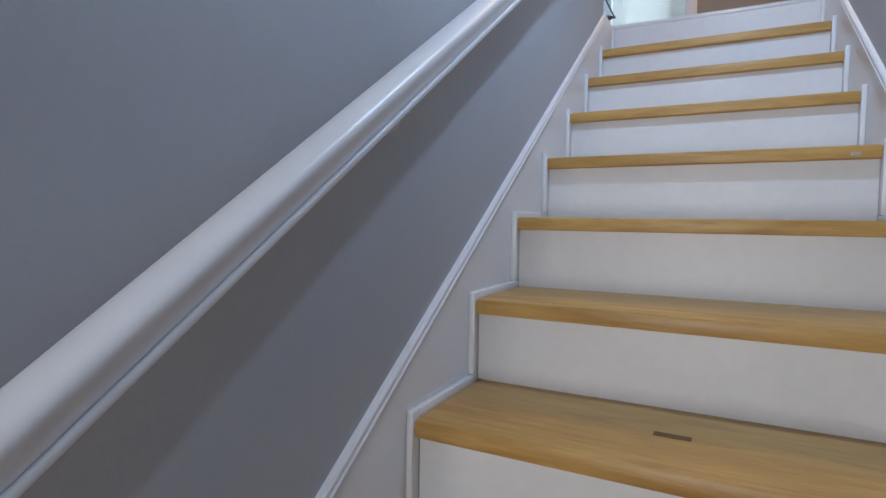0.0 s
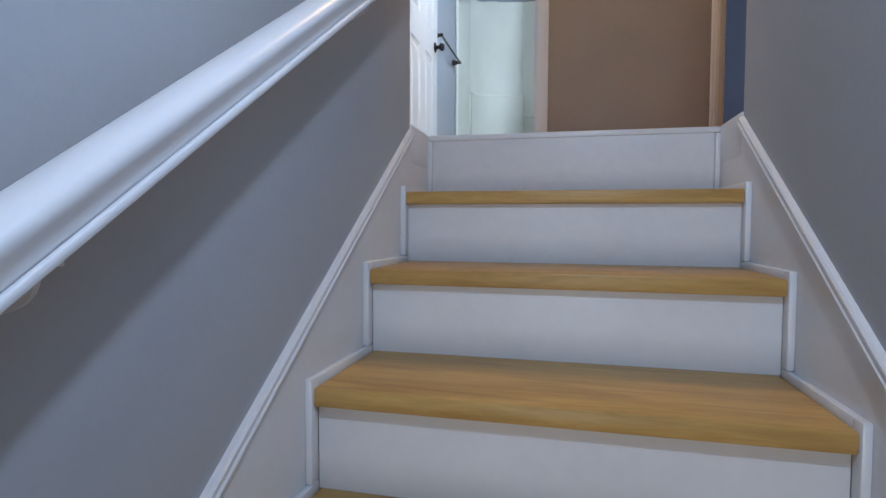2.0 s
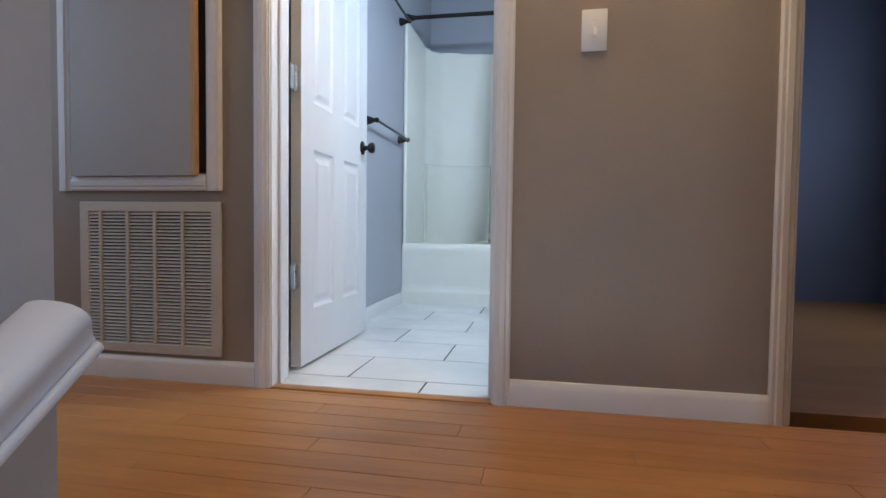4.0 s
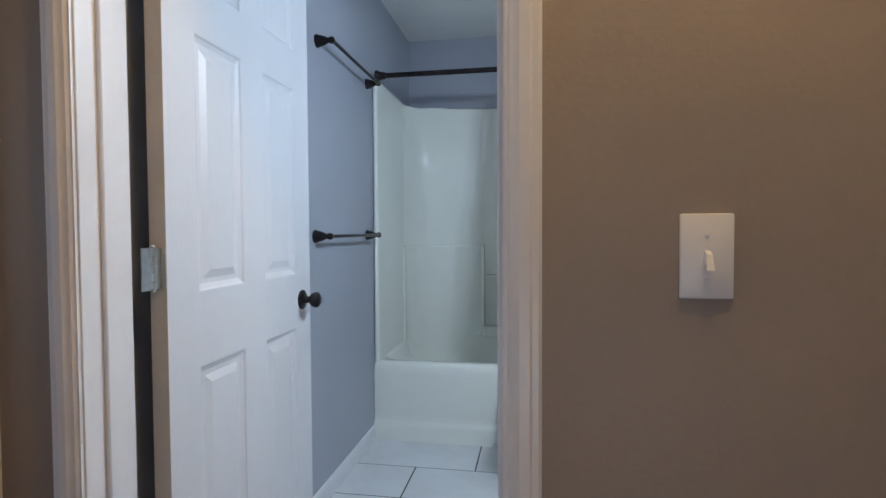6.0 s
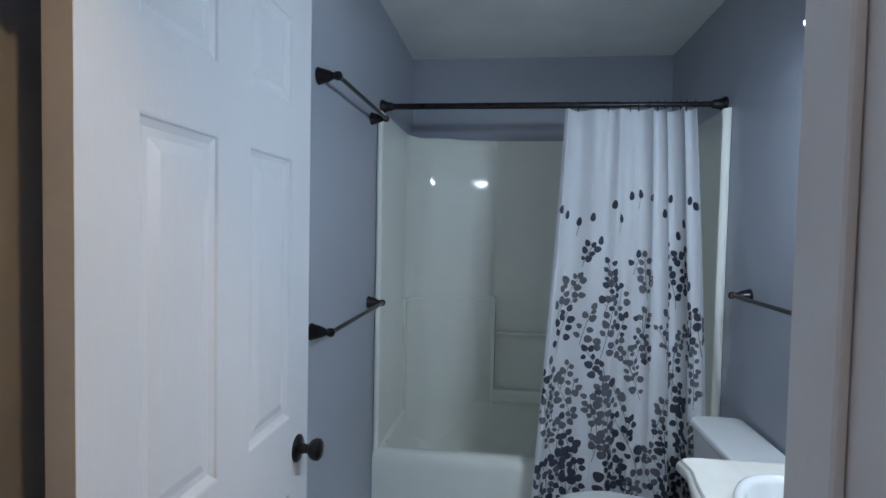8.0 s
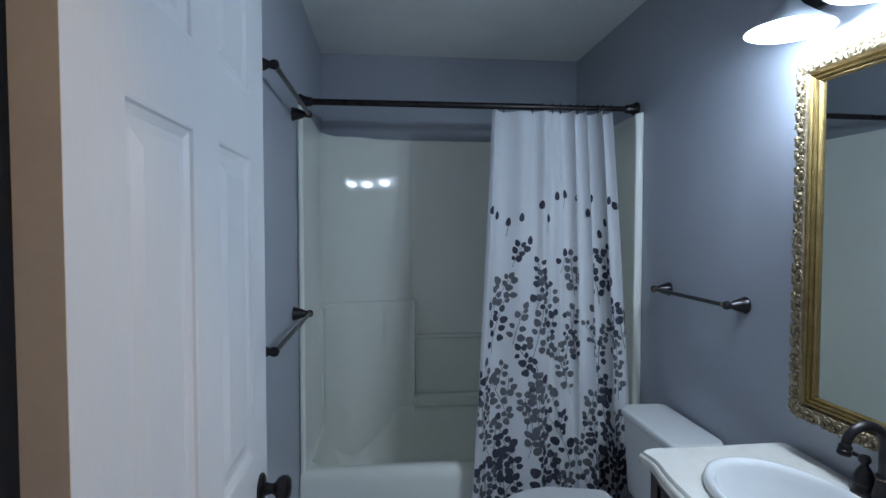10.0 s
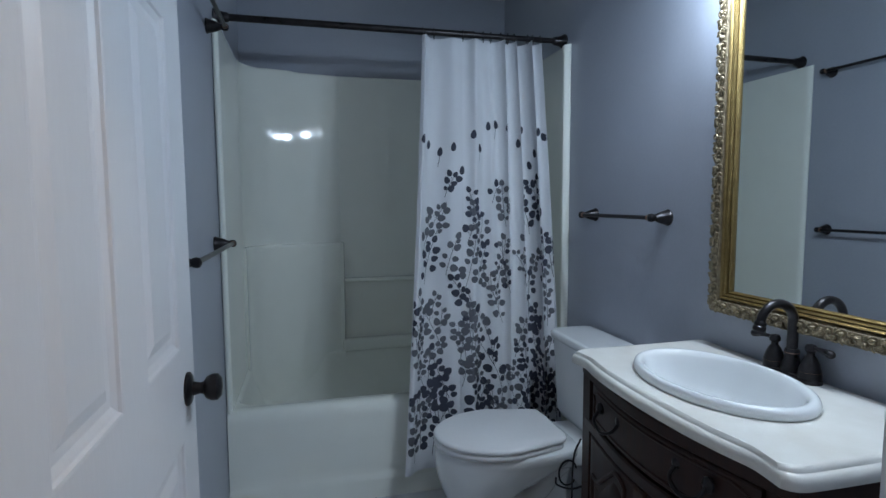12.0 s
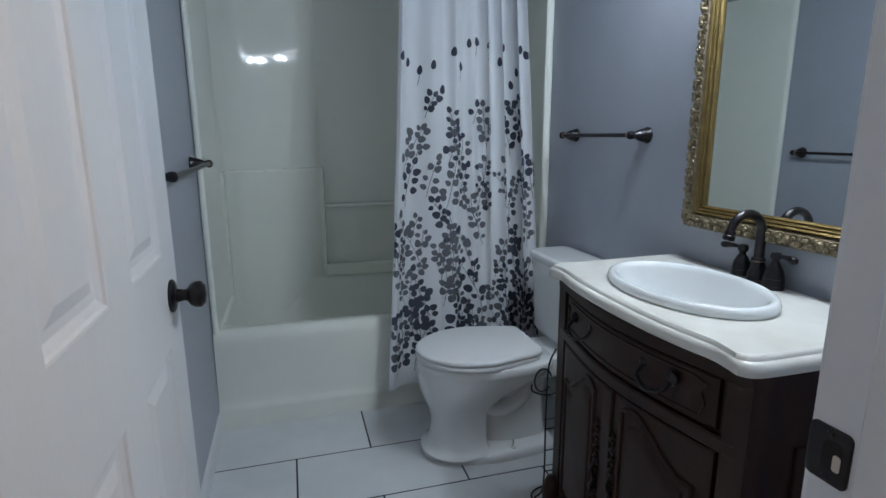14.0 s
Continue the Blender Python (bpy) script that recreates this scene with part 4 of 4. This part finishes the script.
for y in (VC - VH + 0.03, VC + VH - 0.03):
    part("foot", lathe([(0, 0), (0.020, 0), (0.027, 0.02), (0.033, 0.06), (0.038, 0.10), (0.036, 0.135), (0.026, 0.16), (0, 0.17)], (bow(y) - 0.004, y, 0), seg=20), ESPRESSO, vanity, "rounded scroll foot", sharp=60)


def outline(pts, out, r, bm=None):
    """A rounded bead along (y, z) points on the bowed front."""
    return tube([(bow(y) - out, y, z) for y, z in pts], r, 8, bm)


dy0, dy1 = VC - VH + 0.075, VC + VH - 0.075
drawer = part("drawer", bowed(dy0, dy1, 0.680, 0.785, 0.004, 0.02), ESPRESSO, vanity)
e0, e1 = dy0 + 0.02, dy1 - 0.02
bead = [(e0 + 0.03, 0.772), *[(e0 + (e1 - e0) * k / 20, 0.772) for k in range(2, 19)], (e1 - 0.03, 0.772), (e1, 0.762), (e1 - 0.012, 0.745), (e1 - 0.004, 0.72), (e1 - 0.015, 0.695)]
bead += [(e1 - (e1 - e0) * k / 20, 0.693) for k in range(2, 19)] + [(e0 + 0.015, 0.695), (e0 + 0.004, 0.72), (e0 + 0.012, 0.745), (e0, 0.762), (e0 + 0.03, 0.772)]
part("bead", outline(bead, 0.004, 0.0035), ESPRESSO, drawer)
for y in (VC - 0.15, VC + 0.15):
    x = bow(y) - 0.004
    pull = part("pull", tube(smooth_curve([(x - 0.004, y - 0.045, 0.745), (x - 0.022, y - 0.040, 0.722), (x - 0.028, y, 0.708), (x - 0.022, y + 0.040, 0.722), (x - 0.004, y + 0.045, 0.745)], 6), 0.0045, 8), BRONZE, drawer, "dark bronze bail pull")
    for s in (-1, 1):
        part("rosette", lathe([(0, 0), (0.016, 0), (0.015, 0.004), (0.008, 0.008), (0, 0.011)], (x, y + s * 0.045, 0.748), (-1, 0, 0), 16), BRONZE, pull)
for side, a, b in (("near", VC - VH + 0.070, VC - 0.022), ("far", VC + 0.022, VC + VH - 0.070)):
    leaf = part("door", bowed(a, b, 0.130, 0.636, 0.006, 0.02), ESPRESSO, vanity)
    m = 0.035

    def arch(t, near=side == "near"):
        q = (t if near else 1 - t)
        return 0.535 + 0.072 * (0.5 - 0.5 * math.cos(math.pi * min(1, max(0, (q - 0.12) / 0.62)))) + 0.014 * math.sin(math.pi * max(0, (q - 0.62) / 0.38))
    loop = [(a + m + (b - a - 2 * m) * k / 24, arch(k / 24)) for k in range(25)]
    loop = [(a + m, 0.17 + 0.36 * k / 8) for k in range(9)] + loop + [(b - m, 0.53 - 0.36 * k / 8) for k in range(9)] + [(b - m - (b - a - 2 * m) * k / 10, 0.17) for k in range(1, 11)]
    part("panel_moulding", outline(loop, 0.007, 0.0065), ESPRESSO, leaf)
    cy = sum(p for p, _ in loop) / len(loop)
    inner = [(cy + (p - cy) * 0.82, 0.36 + (q - 0.36) * 0.90) for p, q in loop]
    field = loft([[Vector((bow(p) - d, p, q)) for p, q in ((cy + (p - cy) * f, 0.36 + (q - 0.36) * f) for p, q in inner)] for d, f in ((0.004, 1.0), (0.011, 0.94), (0.012, 0.80))], cap0=False)
    part("raised_panel", field, ESPRESSO, leaf)
    hy = VC - 0.034 if side == "near" else VC + 0.034
    hx = bow(hy) - 0.007
    pull = lathe([(0, 0), (0.010, 0), (0.008, 0.005), (0, 0.007)], (hx, hy, 0.42), (-1, 0, 0), 12)
    tube(smooth_curve([(hx - 0.004, hy, 0.42), (hx - 0.014, hy, 0.40), (hx - 0.010, hy - 0.006, 0.375), (hx - 0.014, hy, 0.352), (hx - 0.005, hy + 0.004, 0.338)], 6), 0.0042, 8, pull)
    part("pull", pull, BRONZE, leaf, "dark bronze drop pull")
    for k in range(9):
        z = 0.285 + 0.028 * k
        curl = tube(smooth_curve([(hx + 0.001, hy - 0.007, z), (hx - 0.005, hy + 0.007, z + 0.008), (hx - 0.004, hy - 0.004, z + 0.018), (hx + 0.001, hy + 0.006, z + 0.026)], 4), 0.0036, 6)
        part("carved_leaf", curl, ESPRESSO, leaf)
part("centre_stile", bowed(VC - 0.020, VC + 0.020, 0.130, 0.636, 0.009, 0.02), ESPRESSO, vanity)
end = box(0.40, XR - 0.06, VC - VH + 0.001, VC - VH + 0.012, 0.15, 0.66, 0.004, seg=2)
part("side_panel", end, ESPRESSO, vanity)

SC = Vector((0.438, 0.806, 0))
half = [(XR - 0.002, 0.377), (0.42, 0.377), (0.300, 0.376), (0.262, 0.370), (0.245, 0.349), (0.251, 0.318), (0.252, 0.284), (0.239, 0.216), (0.229, 0.125), (0.225, 0.0)]
edge = smooth_curve([(x, VC + y, 0) for x, y in half] + [(x, VC - y, 0) for x, y in half[-2::-1]], 24)


def ray_to_edge(a):
    d = Vector((math.cos(a), math.sin(a), 0))
    best = None
    loop = edge + [edge[0]]
    for p, q in zip(loop, loop[1:]):
        e, w = q - p, p - SC
        den = d.x * e.y - d.y * e.x
        if abs(den) > 1e-12:
            t, s = (w.x * e.y - w.y * e.x) / den, (w.x * d.y - w.y * d.x) / den
            if t > 0 and -1e-6 <= s <= 1 + 1e-6 and (best is None or t < best):
                best = t
    return best


NA = 220
angs = [2 * math.pi * k / NA for k in range(NA)]
reach = [ray_to_edge(a) for a in angs]
oval = [0.156 * 0.231 / math.hypot(0.231 * math.cos(a), 0.156 * math.sin(a)) for a in angs]
slab = []
for inset, z in ((0.014, VTOP), (0.002, VTOP + 0.003), (0.0, VTOP + 0.010), (0.0, VTOP + 0.018), (0.004, VTOP + 0.025), (0.010, VTOP + 0.028), (0.013, VTOP + 0.029), (0.015, VTOP + 0.034), (0.020, VTOP + 0.038), (0.026, VTOP + 0.038)):
    slab.append([SC + Vector((math.cos(a), math.sin(a), 0)) * (r - inset) + Vector((0, 0, z)) for a, r in zip(angs, reach)])
slab.append([SC + Vector((math.cos(a), math.sin(a), 0)) * r * 0.93 + Vector((0, 0, VTOP + 0.038)) for a, r in zip(angs, oval)])
slab.append([SC + Vector((math.cos(a), math.sin(a), 0)) * r * 0.93 + Vector((0, 0, VTOP)) for a, r in zip(angs, oval)])
part("countertop", loft(slab, cap0=False, cap1=False), MARBLE, None, "cream cultured marble vanity top with an ogee edge", "countertop", sharp=40)
ZT = VTOP + 0.038
sink = thing("sink", (SC.x, SC.y, ZT), "white oval drop-in porcelain sink with a rolled rim", "sink")
bowl = []
for f, z in ((0.985, 0.0005), (1.0, 0.004), (1.002, 0.012), (0.985, 0.020), (0.955, 0.024), (0.92, 0.024), (0.885, 0.020), (0.862, 0.010), (0.845, -0.01), (0.80, -0.055), (0.70, -0.105), (0.52, -0.135), (0.30, -0.145), (0.10, -0.148)):
    bowl.append([SC + Vector((math.cos(a), math.sin(a), 0)) * r * f + Vector((0.012 * (1 - f), 0, ZT + z)) for a, r in zip(angs, oval)])
part("bowl", loft(bowl, cap0=False), PORCELAIN, sink, sharp=60)
part("drain", lathe([(0, 0), (0.024, 0), (0.022, 0.003), (0.010, 0.004), (0, 0.007)], (SC.x + 0.012, SC.y, ZT - 0.148), seg=18), BRONZE, sink, "dark bronze sink drain")

# ---- faucet ----
FX, FY = 0.650, 0.805
faucet = thing("faucet", (FX, FY, ZT), "oil-rubbed bronze gooseneck faucet with two lever handles", "faucet")
part("base_plate", loft([rrect(FX - 0.025, FX + 0.025, FY - 0.077, FY + 0.077, 0.0245, ZT + z) for z in (0.0005, 0.008)] + [rrect(FX - 0.021, FX + 0.021, FY - 0.073, FY + 0.073, 0.0205, ZT + 0.013)]), BRONZE, faucet)
part("spout_body", lathe([(0, 0.011), (0.023, 0.011), (0.022, 0.026), (0.0175, 0.042), (0.0155, 0.055), (0.0165, 0.058), (0.0165, 0.064), (0.0140, 0.068), (0, 0.068)], (FX, FY, ZT), seg=24), BRONZE, faucet)
part("copper_ring", lathe([(0.0155, 0.0572), (0.0171, 0.0582), (0.0171, 0.0596), (0.0155, 0.0604)], (FX, FY, ZT), seg=24), COPPER, faucet, "worn copper ring")
NR = 0.048
neck = [(FX, FY, ZT + 0.064), (FX, FY, ZT + 0.105)] + [(FX - NR + NR * math.cos(a), FY, ZT + 0.132 + NR * math.sin(a)) for a in np.linspace(0.0, 3.0, 20)]
part("gooseneck", tube(neck, [0.0120] * 2 + [0.0120 - 0.0001 * k for k in range(20)], 16), BRONZE, faucet, sharp=60)
tipv = Vector(neck[-1])
dirv = (Vector(neck[-1]) - Vector(neck[-2])).normalized()
part("aerator", lathe([(0, -0.002), (0.0115, -0.002), (0.0135, 0.002), (0.0135, 0.007), (0.0122, 0.009), (0.0145, 0.012), (0.0145, 0.020), (0.0120, 0.023), (0, 0.023)], tipv, dirv, 20), BRONZE, faucet)
for s in (-1, 1):
    y = FY + s * 0.050
    h = part("handle", lathe([(0, 0.011), (0.0250, 0.011), (0.0255, 0.018), (0.0238, 0.030), (0.0195, 0.046), (0.0130, 0.060), (0.0082, 0.066), (0.0082, 0.071), (0.0125, 0.076), (0.0130, 0.083), (0.0095, 0.090), (0, 0.092)], (FX, y, ZT), seg=24), BRONZE, faucet)
    part("copper_band", lathe([(0.0238, 0.0262), (0.0243, 0.0268), (0.0239, 0.0282), (0.0232, 0.0288)], (FX, y, ZT), seg=24), COPPER, h, "worn copper band")
    lv = [(FX, y, ZT + 0.082), (FX - 0.003, y + s * 0.018, ZT + 0.084), (FX - 0.006, y + s * 0.036, ZT + 0.084), (FX - 0.008, y + s * 0.054, ZT + 0.082), (FX - 0.009, y + s * 0.064, ZT + 0.079)]
    part("lever", tube(smooth_curve(lv, 4), [0.0045, 0.0045, 0.0045, 0.0046, 0.0048, 0.0052, 0.0056, 0.0062, 0.0070, 0.0078, 0.0086, 0.0092, 0.0095, 0.0092, 0.0084, 0.0068, 0.003][:17], 12), BRONZE, h, sharp=70)

# ---- mirror ----
MY0, MY1, MZ0, MZ1, FW = 0.400, 1.107, 0.963, 1.918, 0.068
mirror = thing("mirror", (XR, (MY0 + MY1) / 2, MZ0), "wall mirror in a carved and gilded frame", "mirror")
part("glass", box(XR - 0.012, XR - 0.006, MY0 + FW - 0.006, MY1 - FW + 0.006, MZ0 + FW - 0.006, MZ1 - FW + 0.006), MIRROR, mirror, "silvered mirror glass")
STEPS_IN = [(0.056, 0.000), (0.056, 0.022), (0.059, 0.025), (0.063, 0.023), (0.065, 0.019), (0.069, 0.021), (0.073, 0.019), (0.075, 0.014), (0.080, 0.015), (0.084, 0.012), (0.086, 0.008), (0.086, 0.0)]
RAIL_OUT = [(0.0, 0.0), (0.0, 0.014), (0.004, 0.020), (0.014, 0.026), (0.030, 0.028), (0.046, 0.026), (0.056, 0.019), (0.056, 0.0)]
STEPS_IN = [(a * 0.79, b * 1.45) for a, b in STEPS_IN]
RAIL_OUT = [(a * 0.79, b * 1.45) for a, b in RAIL_OUT]


def motif(bm, rng, c, along, across, flip):
    """One carved unit: a small bud, then four scrolls with leaflets that fan across the band."""
    up = Vector((-1, 0, 0))
    at = lambda p, q, h: c + along * p + across * q + up * h
    for k in range(5):
        a = (k - 2) / 1.9
        pts = [at(0.008 * (1 - math.cos(t)) - 0.004, 0.0105 * math.sin(a) * math.sin(t * 0.85 + 0.25), 0.001 + 0.006 * math.sin(t) * math.cos(a * 0.9)) for t in np.linspace(0.1, 3.0, 6)]
        tube(pts, [0.0010, 0.0019, 0.0022, 0.0022, 0.0018, 0.0008], 5, bm)
    bmesh.ops.create_icosphere(bm, subdivisions=2, radius=1.0, matrix=Matrix.Translation(at(0.004, 0, 0.001)) @ Matrix(((0.006, 0, 0, 0), (0, 0.0110 if abs(along.y) > 0.5 else 0.0075, 0, 0), (0, 0, 0.0110 if abs(along.z) > 0.5 else 0.0075, 0), (0, 0, 0, 1))))
    for j in range(4):
        sd = flip if j % 2 else -flip
        o = 0.021 + 0.0165 * j
        r0 = rng.uniform(0.0085, 0.0105)
        ph = rng.uniform(-0.5, 0.5)
        pts = []
        for t in np.linspace(0, 1, 15):
            a, r = ph + sd * (0.4 + 7.2 * t), r0 * (1 - 0.82 * t)
            pts.append(at(o + r * math.cos(a), sd * 0.0075 + r * math.sin(a), 0.002 + 0.005 * t))
        tube(pts, [0.0016 + 0.0019 * math.sin(math.pi * (k + 1) / 17) for k in range(15)], 5, bm)
        for m in range(4):
            a = -sd * (0.55 + 0.42 * m) + rng.uniform(-0.12, 0.12)
            ln = rng.uniform(0.014, 0.019)
            root = (o + 0.004 * math.cos(a), -sd * 0.001)
            bend = 0.5 * sd
            q = [at(root[0] + ln * u * math.cos(a + bend * u), root[1] + ln * u * math.sin(a + bend * u), 0.001 + 0.006 * math.sin(math.pi * u * 0.8)) for u in (0, 0.3, 0.6, 0.85, 1.0)]
            tube(q, [0.0016, 0.0028, 0.0032, 0.0025, 0.0009], 5, bm)


def frame_side(name, p0, p1, inward):
    """A mitred moulding with carving along its outer band."""
    inward = Vector(inward)
    p0, p1 = Vector(p0), Vector(p1)
    along = (p1 - p0).normalized()
    for nm, prof, mat in (("gilt_steps", STEPS_IN, GILT), (name, RAIL_OUT, DARK_GILT)):
        rings = [[p + inward * a + Vector((-b, 0, 0)) + along * (a * sgn) for a, b in prof] for p, sgn in ((p0, 1), (p1, -1))]
        ob = part(nm, loft(rings), mat, mirror, "gilded inner mouldings" if mat is GILT else "carved frame band")
    bm = bmesh.new()
    length = (p1 - p0).length
    count = round((length - 0.03) / 0.083)
    unit = (length - 0.03) / count
    crng = random.Random(int(length * 1000))
    for k in range(count):
        motif(bm, crng, p0 + along * (0.014 + unit * k) + inward * 0.0215 + Vector((-0.0355, 0, 0)), along * (unit / 0.083), inward * 1.0, 1 if k % 2 else -1)
    part("carving", bm, SILVERED, ob, "silvered leaf carving", sharp=70)


frame_side("frame_stile", (XR, MY1, MZ1), (XR, MY1, MZ0), (0, -1, 0))
frame_side("frame_stile", (XR, MY0, MZ0), (XR, MY0, MZ1), (0, 1, 0))
frame_side("frame_rail", (XR, MY1, MZ0), (XR, MY0, MZ0), (0, 0, 1))
frame_side("frame_rail", (XR, MY0, MZ1), (XR, MY1, MZ1), (0, 0, -1))
mirror.rotation_euler.z = radians(1.2)      # hangs a little askew on its wire
mirror.location.x -= 0.006
mirror.location.y -= 0.011

# ---- vanity light ----
fixture = thing("vanity_light", (XR, VC, 2.05), "three-lamp vanity light with frosted glass shades, switched on", "wall lamp")
part("back_plate", box(XR - 0.022, XR, VC - 0.33, VC + 0.33, 2.05, 2.14, 0.008, seg=2), BRONZE, fixture)
for x, y, z in VANITY_LAMPS:
    part("arm", tube(smooth_curve([(XR - 0.02, y, 2.085), (XR - 0.06, y, 2.075), (x + 0.02, y, 2.072), (x, y, z + 0.080)], 5), 0.008, 10), BRONZE, fixture)
    shade = part("shade", lathe([(0.016, 0.086), (0.018, 0.074), (0.032, 0.056), (0.064, 0.029), (0.092, 0.008), (0.100, 0.0015), (0.102, 0.0), (0.099, 0.0), (0.091, 0.0060), (0.062, 0.0265), (0.030, 0.0525), (0.014, 0.072)], (x, y, z - 0.004), seg=40), FROSTED, fixture, "frosted glass dish shade")
    part("lining", lathe([(0.0985, 0.0005), (0.0900, 0.0055), (0.0610, 0.0258), (0.0290, 0.0515), (0.0, 0.0560)], (x, y, z - 0.0045), seg=40), SHADE_GLOW, shade, "glowing inside of the shade")
    part("bulb", lathe([(0, -0.034), (0.012, -0.0322), (0.022, -0.0265), (0.030, -0.016), (0.032, -0.004), (0.029, 0.010), (0.021, 0.018), (0.012, 0.022), (0, 0.022)], (x, y, z + 0.014), seg=20), BULB, fixture, "lit frosted bulb", sharp=70)

# ---- floors, last ----
floor = structure("floor_bath", box(XL, XR, 0.03, TY + 0.01, -0.12, -0.0012), GROUT, "white stone tile floor with dark grout", "floor")
TL, TW, G = 0.606, 0.308, 0.0062
row = 0
yt = TY - 0.0035
cache = {}
while yt > 0.04:
    y1, y0 = yt, max(0.04, (1.7185 if row == 0 else yt - TW))
    off = -0.2225 if row % 2 == 0 else -0.513
    x = off - 3 * TL
    while x < XR:
        a, b = max(XL + 0.001, x), min(XR - 0.001, x + TL)
        if b - a > 0.02:
            key = (round(b - a, 4), round(y1 - y0, 4))
            if key not in cache:
                bm = box(-(b - a) / 2 + G / 2, (b - a) / 2 - G / 2, -(y1 - y0) / 2 + G / 2, (y1 - y0) / 2 - G / 2, -0.012, 0.0, 0.0012)
                me = bpy.data.meshes.new("tile")
                bm.to_mesh(me)
                bm.free()
                me.materials.append(TILE)
                cache[key] = me
            t = new("tile", cache[key])
            t.parent = floor
            t.location = Vector(((a + b) / 2, (y0 + y1) / 2, 0)) - floor.location
        x += TL
    yt = y0
    row += 1
structure("threshold", box(JL, JR, -0.012, 0.034, -0.02, 0.006, 0.004, seg=2), HARDWOOD, "oak threshold strip in the bathroom doorway", "threshold")
hall_floor = structure("floor_hall", box(HX0, HX1, LAND_Y + 0.02, 0, -0.1, -0.006), HARDWOOD, "orange oak plank floor of the landing", "floor")
for nm, a, b in (("floor_hall_west", HX0, SL - 0.002), ("floor_hall_east", SR + 0.002, HX1)):
    structure(nm, box(a, b, HS, LAND_Y + 0.02, -0.1, -0.001), HARDWOOD, "orange oak plank floor of the landing", "floor")
y, k = LAND_Y + 0.10, 0
while y < -0.013:
    w = min(0.083, -0.0125 - y)
    x = HX0 - (k * 0.43) % 1.2
    while x < HX1:
        a, b = max(HX0, x), min(HX1, x + 1.2)
        if b - a > 0.05:
            bm = box(a + 0.0006, b - 0.0006, y + 0.0006, y + w - 0.0006, -0.012, 0.0, 0.001)
            part("plank", bm, HARDWOOD, hall_floor)
        x += 1.2
    y, k = y + w, k + 1
